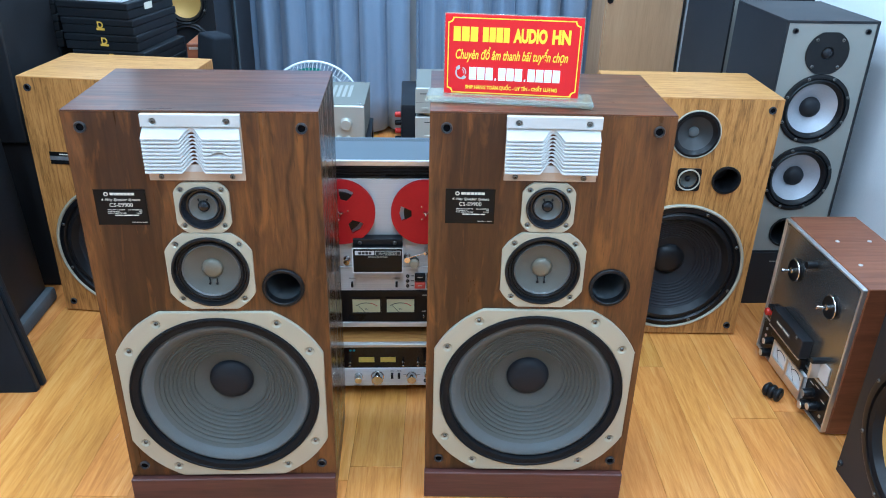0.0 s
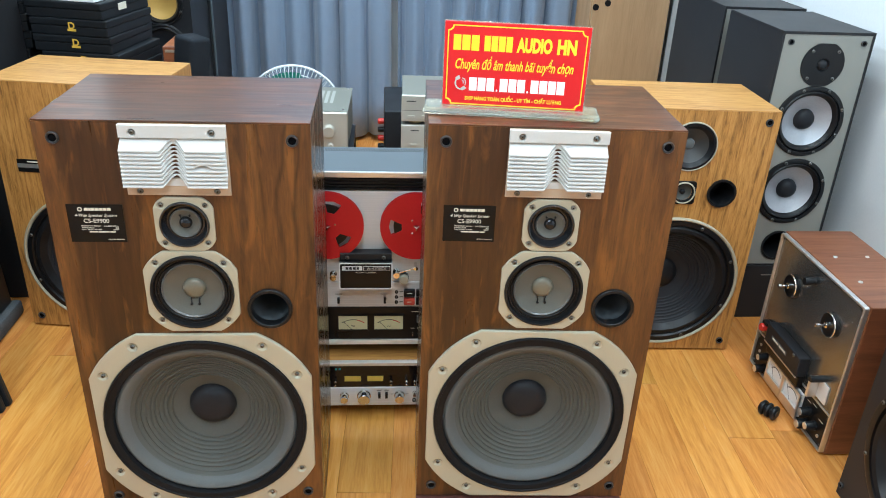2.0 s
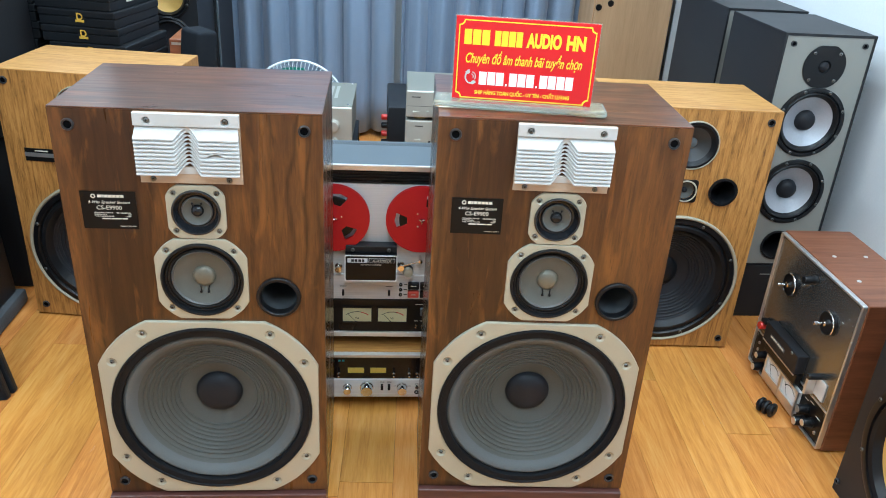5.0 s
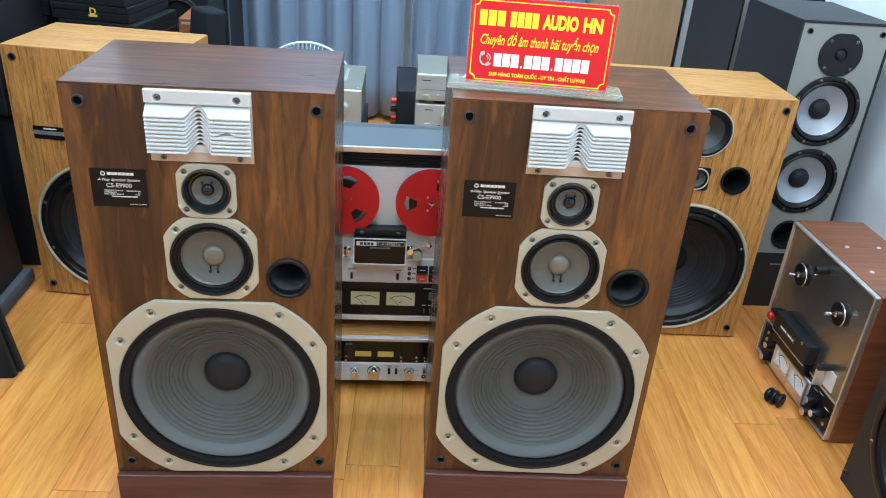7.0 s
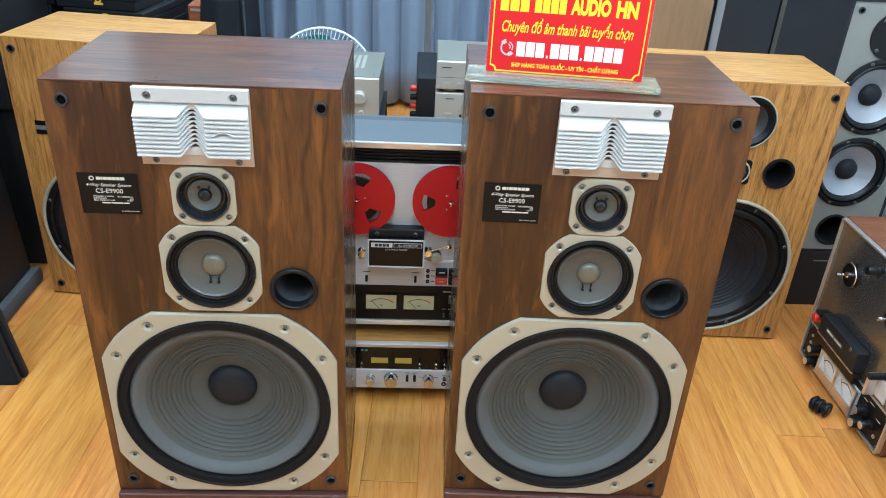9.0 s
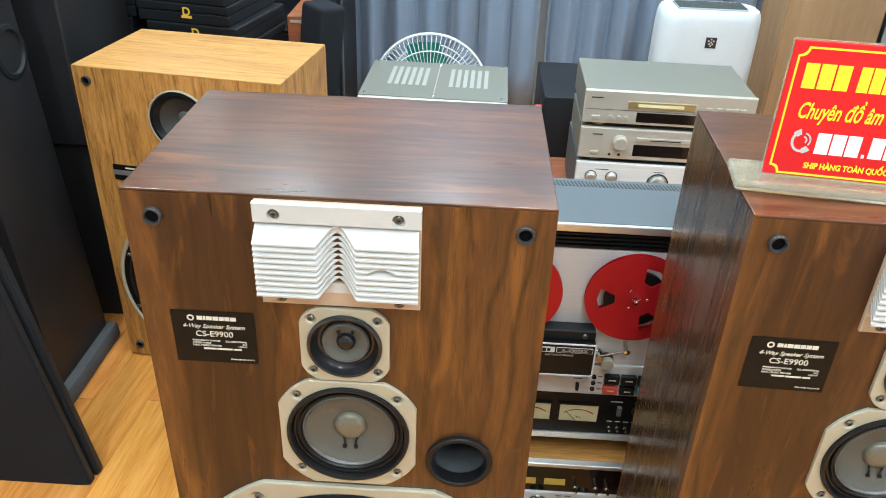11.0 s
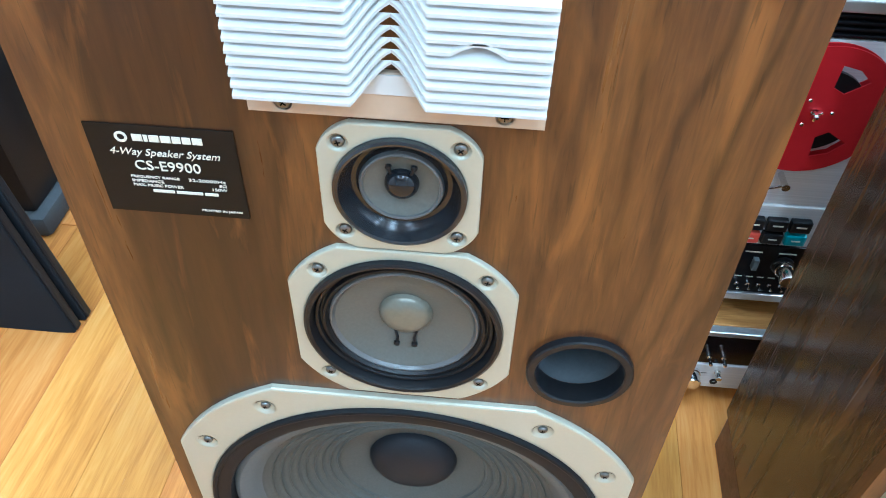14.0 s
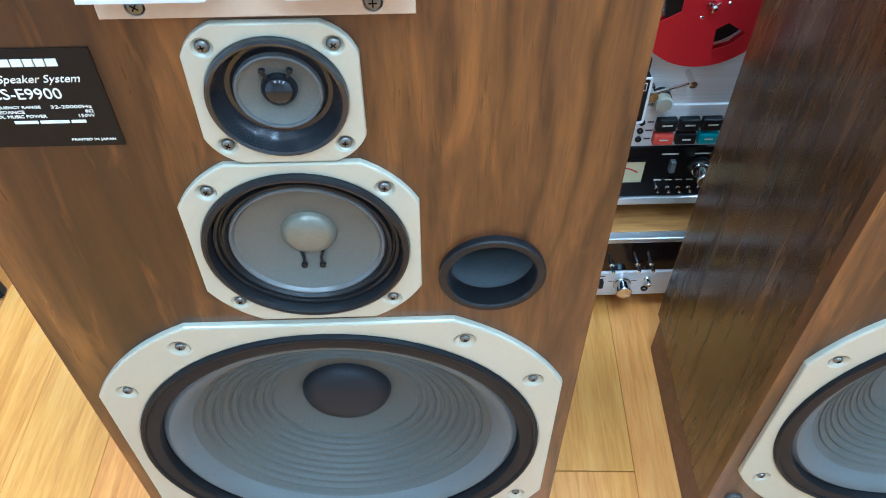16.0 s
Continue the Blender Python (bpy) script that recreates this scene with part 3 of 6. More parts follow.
def lens_slat(z, bump):
    """One sloping plate of the acoustic lens, with a rounded notch in its front edge."""
    xs = [-0.0885, -0.06, -0.04, -0.028, -0.0213, -0.019, -0.016, -0.013, -0.01, -0.0075, -0.005, -0.0025, 0, 0.0025, 0.005, 0.0075, 0.01, 0.013, 0.016, 0.019, 0.0213, 0.028, 0.034, 0.04, 0.046, 0.052, 0.058, 0.064, 0.0885]
    bm = bmesh.new()
    rows = []
    for front in (True, False):
        up, dn = [], []
        for x in xs:
            a = max(0.0, min(1.0, (0.0213 - abs(x)) / 0.0213))
            cut = 0.018 * (0.4 * a + 0.6 * math.sin(a * math.pi / 2) ** 1.25)
            y = -0.0235 + cut if front else -0.0053
            rise = 0.0065 * math.sin((x - 0.034) / 0.03 * math.pi) if bump and front and 0.034 < x < 0.064 else 0.0
            zz = z + (y + 0.0235) * 1.0 + rise
            xx = x * (1.0 if front else 0.985)
            up.append(bm.verts.new((xx, y, zz)))
            dn.append(bm.verts.new((xx, y, zz - 0.0021)))
        rows.append((up, dn))
    (fu, fd), (bu, bd) = rows
    for i in range(len(xs) - 1):
        bm.faces.new((fu[i], fu[i + 1], bu[i + 1], bu[i]))
        bm.faces.new((fd[i], bd[i], bd[i + 1], fd[i + 1]))
        bm.faces.new((fu[i], fd[i], fd[i + 1], fu[i + 1]))
        bm.faces.new((bu[i], bu[i + 1], bd[i + 1], bd[i]))
    bm.faces.new((fu[0], bu[0], bd[0], fd[0]))
    bm.faces.new((fu[-1], fd[-1], bd[-1], bu[-1]))
    return bm


def walnut_speaker(m, label, bent):
    W, D, ZB, ZT = 0.232, 0.31, 0.077, 0.937
    e = thing("floor_speaker", label, "speaker", "pair of walnut speakers", m)
    wz, mz, tz, cx = 0.298, 0.607, 0.7465, 0.003
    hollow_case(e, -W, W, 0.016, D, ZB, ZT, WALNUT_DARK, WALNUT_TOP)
    holes = [circle(0.001, wz, 0.200), circle(cx, mz, 0.0765), circle(cx, tz, 0.0435), circle(0.144, 0.5695, 0.036)]
    part("baffle", plate(rect(-W, W, ZB, ZT - 0.0031), holes, 0.0, 0.0158), WALNUT, e)
    grille_sockets(e, [(-0.2, 0.905), (0.2, 0.905), (-0.2, 0.108), (0.2, 0.108)], 0.0)
    # woofer
    spots = [(0.001 + sx * a, wz + sz * b) for a, b in ((0.123, 0.188), (0.188, 0.121)) for sx in (-1, 1) for sz in (-1, 1)]
    part("woofer_frame", plate(octagon(0.001, wz, 0.2165, 0.114, 0.0125, 12), [circle(0.001, wz, 0.202, 72)] + [circle(x, z, 0.0086, 20) for x, z in spots], -0.0065, -0.0002, 0.0022), CREAM, e, "champagne metal woofer frame")
    for x, z in spots:
        screw(e, x, z, -0.0036, 0.86)
        screw_cup(e, x, z, -0.0065, 0.77)
    driver(e, "woofer", "large ribbed grey paper woofer cone", 0.001, wz, [
        ("woofer", ribbed(0.156, 0.047, 0.013, 0.068, 10, 0.0027), CONE, "large ribbed grey paper woofer cone"),
        ("gasket", [(0.2025, -0.0055), (0.2015, -0.0098), (0.1995, -0.0105), (0.1975, -0.0098), (0.1965, -0.0082), (0.186, -0.0082), (0.1838, -0.0072), (0.1825, -0.003), (0.182, 0.006)], GASKET, "dark brown rubber gasket"),
        ("surround", [(0.1825, 0.004), (0.180, 0.0012), (0.176, -0.0008), (0.171, 0.0002), (0.166, 0.0035), (0.162, 0.0072), (0.159, 0.0108), (0.1558, 0.0135)], SURROUND, "grey cloth surround"),
        ("dust_cap", [(0.0485, 0.067), (0.0478, 0.0625), (0.045, 0.0575), (0.0395, 0.0525), (0.031, 0.0485), (0.02, 0.0458), (0.0, 0.0445)], DUST, "black domed dust cap")])
    # midrange
    spots = [(cx + sx * 0.0615, mz + sz * 0.061) for sx in (-1, 1) for sz in (-1, 1)]
    part("midrange_frame", plate(octagon(cx, mz, 0.0853, 0.046, 0.0045, 10), [circle(cx, mz, 0.0765, 64)] + [circle(x, z, 0.0068, 18) for x, z in spots], -0.005, -0.0002, 0.0014), CREAM, e, "champagne metal midrange frame")
    for x, z in spots:
        screw(e, x, z, -0.0023, 0.86)
        screw_cup(e, x, z, -0.005, 0.61)
    driver(e, "midrange", "pale grey midrange cone", cx, mz, [
        ("midrange", [(0.0542, 0.0025), (0.052, 0.0035), (0.0505, 0.0046), (0.036, 0.0098), (0.0208, 0.0142)], CONE_MID, ""),
        ("gasket", [(0.0772, -0.004), (0.0766, -0.0085), (0.0745, -0.0095), (0.0722, -0.0088), (0.0708, -0.0045), (0.0702, 0.003)], RUBBER, "black rubber gasket"),
        ("surround", [(0.0708, 0.0025), (0.069, -0.0015), (0.0668, -0.0012), (0.0656, 0.0016), (0.0645, 0.0018), (0.0632, -0.0015), (0.0612, -0.0018), (0.0597, 0.0012), (0.0588, 0.0018)], RUBBER, "black pleated surround"),
        ("cone_ring", [(0.059, 0.002), (0.0578, -0.0002), (0.0566, -0.0006), (0.0556, 0.0002), (0.0548, 0.0022), (0.0538, 0.003)], RING_GREY, "grey cone edge ring"),
        ("dust_cap", [(0.0213, 0.0143), (0.0205, 0.0115), (0.0183, 0.0085), (0.0145, 0.0062), (0.0083, 0.0048), (0, 0.0043)], DUST_MID, "pearl grey dust cap")])
    wires = []
    for sx in (-1, 1):
        pts = [Vector((cx + sx * 0.0085, 0.0118, mz - 0.0205)), Vector((cx + sx * 0.0068, 0.0098, mz - 0.026)), Vector((cx + sx * 0.0072, 0.0082, mz - 0.0325))]
        for p, q in zip(pts, pts[1:]):
            b = bmesh.new()
            bmesh.ops.create_cone(b, segments=8, radius1=0.0012, radius2=0.0012, depth=(q - p).length, cap_ends=True)
            wires.append(moved(b, Matrix.Translation((p + q) / 2) @ (q - p).to_track_quat("Z", "Y").to_matrix().to_4x4()))
        wires.append(lathe([(0.0027, 0.001), (0.0024, -0.0012), (0, -0.002)], pts[-1].x, pts[-1].z, 12, pts[-1].y))
    part("lead_wire", join(*wires), RUBBER, e, "two short black lead wires")
    # tweeter
    spots = [(cx + sx * 0.0382, tz + sz * 0.0372) for sx in (-1, 1) for sz in (-1, 1)]
    part("tweeter_frame", plate(octagon(cx, tz, 0.0525, 0.031, 0.0035, 10), [circle(cx, tz, 0.0435, 56)] + [circle(x, z, 0.0062, 16) for x, z in spots], -0.005, -0.0002, 0.0012), CREAM, e, "champagne metal tweeter frame")
    for x, z in spots:
        screw(e, x, z, -0.0023, 0.86)
        screw_cup(e, x, z, -0.005, 0.55)
    driver(e, "tweeter", "pale grey tweeter cone", cx, tz, [
        ("tweeter", [(0.0252, 0.0012), (0.024, 0.0022), (0.0112, 0.0062)], CONE_MID, ""),
        ("gasket", [(0.0442, -0.004), (0.0437, -0.0085), (0.042, -0.0095), (0.0402, -0.0088), (0.0388, -0.0045), (0.0365, 0.0012), (0.0335, 0.0048), (0.0305, 0.0052), (0.028, 0.0028)], GLOSS_RUBBER, "glossy black rubber bowl"),
        ("cone_ring", [(0.0283, 0.003), (0.0275, 0.0), (0.0264, -0.0006), (0.0255, 0.0), (0.0249, 0.0018)], RING_GREY, "thin grey cone edge ring"),
        ("dust_cap", [(0.0116, 0.0062), (0.0112, 0.003), (0.0095, 0.0002), (0.0068, -0.0018), (0.0035, -0.0028), (0, -0.0031)], DOME, "glossy dark metal dome")])
    for sx in (-1, 1):
        part("terminal", join(lathe([(0.0023, 0.002), (0.002, -0.0012), (0, -0.0018)], cx + sx * 0.0085, tz + 0.0145, 10, 0.0035), moved(box(-0.0009, 0.0009, -0.001, 0.001, -0.0045, 0.0), pose(cx + sx * 0.0083, 0.003, tz + 0.0135, 0, sx * 25, 0))), RUBBER, e)
    # port
    bp = part("bass_port", lathe([(0.0425, 0.0), (0.0425, -0.0055), (0.0412, -0.0068), (0.0365, -0.0068), (0.0352, -0.0055), (0.0346, 0.012)], 0.144, 0.5695, 48), RUBBER, e, "black round bass port", smooth=True)
    part("port_tube", lathe([(0.0345, 0.0122), (0.0345, 0.15), (0.0, 0.15)], 0.144, 0.5695, 48), TUBE_GREY, bp, "matt grey port tube", smooth=True)
    # horn
    h = part("horn_flange", plate(rect(-0.088, 0.09, 0.803, 0.9325), [circle(-0.066, 0.8105, 0.0055, 16), circle(0.066, 0.8105, 0.0055, 16), rect(-0.024, 0.024, 0.835, 0.897)], -0.005, -0.0004, 0.001), TAN, e, "tan painted horn flange")
    part("lens_foot", box(-0.023, 0.023, -0.0062, -0.0052, 0.8215, 0.8345), WHITE, h)
    part("throat", box(-0.024, 0.024, 0.002, 0.006, 0.835, 0.897), THROAT, h)
    part("top_bar", plate(rect(-0.0888, 0.0902, 0.9098, 0.9325), [circle(-0.066, 0.9195, 0.0065, 20), circle(0.066, 0.9195, 0.0065, 20)], -0.0118, -0.0052, 0.001), WHITE, h, "white horn mounting bar")
    part("lens_back", box(-0.087, 0.087, -0.0062, -0.0052, 0.8995, 0.9083), WHITE, h)
    for sx in (-1, 1):
        part("lens_side_back", box(sx * 0.0555 - 0.0305, sx * 0.0555 + 0.0305, -0.0058, -0.0052, 0.824, 0.8993), WHITE, h)
        screw(e, sx * 0.066, 0.9195, -0.0078)
        screw(e, sx * 0.066, 0.8105, -0.0025)
        part("screw_dish", lathe([(0.0067, -0.0119), (0.0062, -0.0095), (0.0052, -0.0075), (0.003, -0.0072)], sx * 0.066, 0.9195, 20), WHITE, h)
    for i in range(10):
        part("lens_plate", lens_slat(0.8905 - i * 0.0072, bent and i == 4), WHITE, h)
    # maker's label
    lab = part("label_plate", box(-0.199, -0.102, -0.0012, -0.0003, 0.7095, 0.783), LABELBLACK, e, "black label plate with pale print")
    part("brand_mark", lathe([(0.0042, 0), (0.0042, -0.0004), (0.0024, -0.0004), (0.0024, 0)], -0.176, 0.7735, 20, -0.0013), PRINT, lab)
    for a, b in ((-0.1685, -0.162), (-0.161, -0.1585), (-0.1575, -0.151), (-0.15, -0.1435), (-0.1425, -0.137), (-0.136, -0.1305), (-0.1295, -0.123)):
        part("brand_bar", bars([(a, b)], 0.7712, 0.7762, -0.0013), PRINT, lab)
    part("lettering", words("4-Way Speaker System", 0.0078, -0.1505, 0.7595, -0.0014, "CENTER", 0.35), PRINT, lab)
    part("lettering", words("CS-E9900", 0.0112, -0.1505, 0.7475, -0.0014, "CENTER"), PRINT, lab)
    for txt, x0, x1, z in (("FREQUENCY RANGE", -0.1775, -0.1448, 0.7400), ("32-20000Hz", -0.1385, -0.1135, 0.7400), ("IMPEDANCE", -0.1775, -0.156, 0.7365), ("8\u03a9", -0.1185, -0.1135, 0.7365), ("MAX. MUSIC POWER", -0.1775, -0.1435, 0.7330), ("150W", -0.1235, -0.1135, 0.7330), ("PRINTED IN JAPAN", -0.1345, -0.1065, 0.7135)):
        part("lettering", fitted(txt, x0, x1, z, z + 0.0023, -0.0014), PRINT, lab)
    part("maker_line", bars([(-0.165, -0.1505), (-0.149, -0.131), (-0.1295, -0.1205)], 0.7287, 0.7308, -0.0013), PRINT, lab)
    return e


def plinth(m, label):
    e = thing("speaker_plinth", label, "plinth", "speaker plinths", m)
    part("front_board", box(-0.233, 0.231, -0.014, 0.006, 0, 0.0745, 0.003), PLINTH, e)
    part("frame_board", box(-0.231, 0.229, 0.007, 0.30, 0.0, 0.0745, 0.002), PLINTH, e)
    return e


LEFT = pose(-0.436, 1.387, 0)
RIGHT = pose(0.2325, 1.39, 0, 0, 0, -2.2)
walnut_speaker(LEFT, "large walnut speaker, white horn with one bent lens plate", True)
walnut_speaker(RIGHT, "large walnut speaker with a white horn, under a red sign", False)
plinth(LEFT, "reddish-brown wooden plinth under a walnut speaker")
plinth(RIGHT, "reddish-brown wooden plinth under a walnut speaker")


def shop_sign():
    e = thing("shop_sign", "red sign with yellow print in a clear acrylic stand", "sign", "", pose(0.158, 1.466, 0.932, 0, 0, -7.5))
    part("stand", box(-0.162, 0.158, -0.034, 0.034, 0.0055, 0.018, 0.005), ACRYLIC, e, "clear acrylic stand")
    part("panel", box(-0.129, 0.129, -0.002, 0.002, 0.0135, 0.167, 0.0008), SIGNRED, e, "glossy red sign face")
    part("clear_sheet", box(-0.1305, 0.1305, 0.0022, 0.0042, 0.0135, 0.1685, 0.0006), ACRYLIC, e)
    y = -0.0021
    o, i, r = (-0.1235, 0.1235, 0.019, 0.1615), (-0.1215, 0.1215, 0.021, 0.1595), 0.009

    def notched(x0, x1, z0, z1, r):
        out = []
        for cx, cz, a0 in ((x1, z1, 270), (x0, z1, 360), (x0, z0, 90), (x1, z0, 180)):
            pts = [(cx + r * math.cos(radians(a0 - 90 * k / 6)), cz + r * math.sin(radians(a0 - 90 * k / 6))) for k in range(7)]
            out += pts
        return out
    part("border", plate(notched(*o, r), [notched(*i, r)], y - 0.0005, y), YELLOW, e, "yellow notched border line")
    for a, b in ((-0.113, -0.0995), (-0.0975, -0.083), (-0.081, -0.067), (-0.058, -0.047), (-0.0455, -0.034), (-0.0325, -0.0205), (-0.019, -0.008)):
        part("name_bar", bars([(a, b)], 0.1175, 0.1445, y), YELLOW, e)
    part("lettering", fitted("AUDIO", -0.0005, 0.0625, 0.1175, 0.1445, y, 0, 0.0011), YELLOW, e, "yellow bold lettering")
    part("lettering", fitted("HN", 0.0715, 0.106, 0.1175, 0.1445, y, 0, 0.0011), YELLOW, e, "yellow bold lettering")
    part("lettering", fitted("Chuy\u00ean \u0111\u1ed3 \u00e2m thanh b\u00e3i tuy\u1ec3n ch\u1ecdn", -0.108, 0.104, 0.0785, 0.1085, y, 0.3, 0.0003), YELLOW, e, "yellow slanted lettering")
    tel = [(-0.083, -0.068), (-0.066, -0.051), (-0.049, -0.034), (-0.030, -0.027), (-0.023, -0.008), (-0.006, 0.009), (0.011, 0.026), (0.030, 0.033), (0.037, 0.052), (0.054, 0.069), (0.071, 0.086), (0.088, 0.103)]
    for a, b in ((-0.0815 + (a + 0.083) * 0.93, -0.0815 + (b + 0.083) * 0.93) for a, b in tel):
        part("number_bar", bars([(a, b)], 0.0455, 0.0695 if b - a > 0.01 else 0.0495, y), PAPER, e)
    rim_out, rim_in, cx, cz = [], [], -0.0965, 0.0585
    for k in range(25):
        a = radians(105 + 215 * k / 24)
        w = 0.0016 + 0.0022 * (abs(k - 12) / 12 > 0.62)
        rim_out.append((cx + (0.0118 + w) * math.cos(a) * 0.85, cz + (0.0118 + w * 0.6) * math.sin(a)))
        rim_in.append((cx + (0.0118 - w) * math.cos(a) * 0.85, cz + (0.0118 - w) * math.sin(a)))
    hs = [plate(rim_out + rim_in[::-1], [], y - 0.0006, y)]
    for rr in (0.0045, 0.0085):
        arc = [(cx + q * math.cos(radians(b)), cz + 0.001 + q * math.sin(radians(b))) for q, bs in ((rr + 0.0008, range(-35, 76, 10)), (rr - 0.0008, range(75, -36, -10))) for b in bs]
        hs.append(plate(arc, [], y - 0.0006, y))
    part("telephone_mark", join(*hs), WHITE, e)
    part("lettering", fitted("SHIP H\u00c0NG TO\u00c0N QU\u1ed0C - UY T\u00cdN - CH\u1ea4T L\u01af\u1ee2NG", -0.088, 0.088, 0.0255, 0.0385, y, 0, 0.0006), YELLOW, e, "small yellow lettering")


shop_sign()

# ---- golden oak speakers ----


def oak_speaker(m, label):
    e = thing("oak_speaker", label, "speaker", "pair of oak speakers", m)
    W, ZT = 0.234, 0.777
    hollow_case(e, -W, W, 0.016, 0.30, 0.006, ZT, OAK, OAK_TOP)
    wz = 0.242
    part("baffle", plate(rect(-W, W, 0.006, ZT - 0.0031), [circle(0, wz, 0.197), circle(0, 0.671, 0.066), circle(0.0, 0.534, 0.024), circle(0.111, 0.534, 0.036)], 0, 0.0158), OAK, e)
    part("foot_strip", box(-0.22, 0.22, 0.02, 0.28, 0, 0.0055), RUBBER, e)
    grille_sockets(e, [(-0.204, 0.745), (0.204, 0.745), (-0.204, 0.038), (0.204, 0.038)], 0.0, 0.011)
    part("woofer_ring", lathe([(0.214, -0.0003), (0.214, -0.006), (0.210, -0.008), (0.206, -0.006), (0.203, -0.0003)], 0, wz, 72), CREAM, e, "cream metal trim ring", smooth=True)
    driver(e, "woofer", "black ribbed woofer cone", 0, wz, [
        ("woofer", ribbed(0.155, 0.05, 0.014, 0.062, 9, 0.002), DUST, ""),
        ("gasket", [(0.204, -0.0005), (0.203, -0.006), (0.19, -0.006), (0.184, 0.002)], PANEL_BLACK, "black metal chassis ring"),
        ("surround", [(0.185, 0.002), (0.178, -0.004), (0.168, -0.004), (0.16, 0.006), (0.1545, 0.0145)], RUBBER, "black surround"),
        ("dust_cap", [(0.051, 0.061), (0.044, 0.051), (0.028, 0.044), (0, 0.041)], RUBBER, "black dust cap")])
    for k in range(8):
        a = radians(22.5 + 45 * k)
        screw(e, 0.196 * math.cos(a), wz + 0.196 * math.sin(a), -0.006)
    part("midrange_ring", lathe([(0.0715, -0.0003), (0.0715, -0.004), (0.069, -0.005), (0.067, -0.0003)], 0, 0.671, 56), CREAM, e, "cream trim ring", smooth=True)
    driver(e, "midrange", "dark grey midrange cone", 0, 0.671, [
        ("midrange", [(0.05, 0.006), (0.047, 0.008), (0.016, 0.024)], CONE_DARK, ""),
        ("gasket", [(0.0675, -0.0004), (0.067, -0.004), (0.061, -0.004), (0.058, 0.0), (0.0495, 0.0065)], RUBBER, ""),
        ("dust_cap", [(0.0165, 0.0265), (0.014, 0.02), (0.008, 0.017), (0, 0.016)], SURROUND, "grey dust cap")])
    part("tweeter_plate", plate(rounded(-0.035, 0.035, 0.499, 0.569, 0.009), [circle(0, 0.534, 0.027, 32)], -0.004, -0.0003, 0.001), PANEL_BLACK, e, "black square tweeter plate")
    part("tweeter_ring", lathe([(0.0335, -0.0041), (0.033, -0.0062), (0.031, -0.007), (0.0292, -0.0062), (0.029, -0.0041)], 0, 0.534, 40), CREAM, e, "cream trim ring", smooth=True)
    driver(e, "tweeter", "small dark tweeter", 0, 0.534, [
        ("tweeter", [(0.024, 0.001), (0.022, 0.003), (0.008, 0.009)], CONE, ""),
        ("gasket", [(0.0291, -0.004), (0.0285, -0.006), (0.0265, -0.006), (0.0238, 0.0012)], RUBBER, ""),
        ("dust_cap", [(0.0085, 0.0092), (0.0072, 0.005), (0.004, 0.003), (0, 0.0024)], DUST, "")])
    part("bass_port", lathe([(0.0425, 0), (0.0425, -0.005), (0.036, -0.005), (0.0345, 0.0), (0.0345, 0.09), (0, 0.09)], 0.111, 0.534, 40), RUBBER, e, "black bass port", smooth=True)
    nm = part("name_plate", box(-0.18, -0.08, -0.0018, -0.0003, 0.515, 0.553), LABELBLACK, e, "black name plate with a silver stripe")
    part("stripe", box(-0.18, -0.08, -0.0026, -0.0019, 0.528, 0.54), TRIM, nm)
    part("brand_mark", bars([(-0.15, -0.112)], 0.5445, 0.548, -0.0019), PRINT, nm)
    return e


oak_speaker(pose(-0.924, 2.2215, 0, 0, 0, -7.5), "golden oak floor speaker with a black woofer, beside black towers")
oak_speaker(pose(0.782, 2.088, 0, 0, 0, -2), "golden oak floor speaker with a black woofer, behind a walnut speaker")

# ---- grey tower speakers by the east wall ----


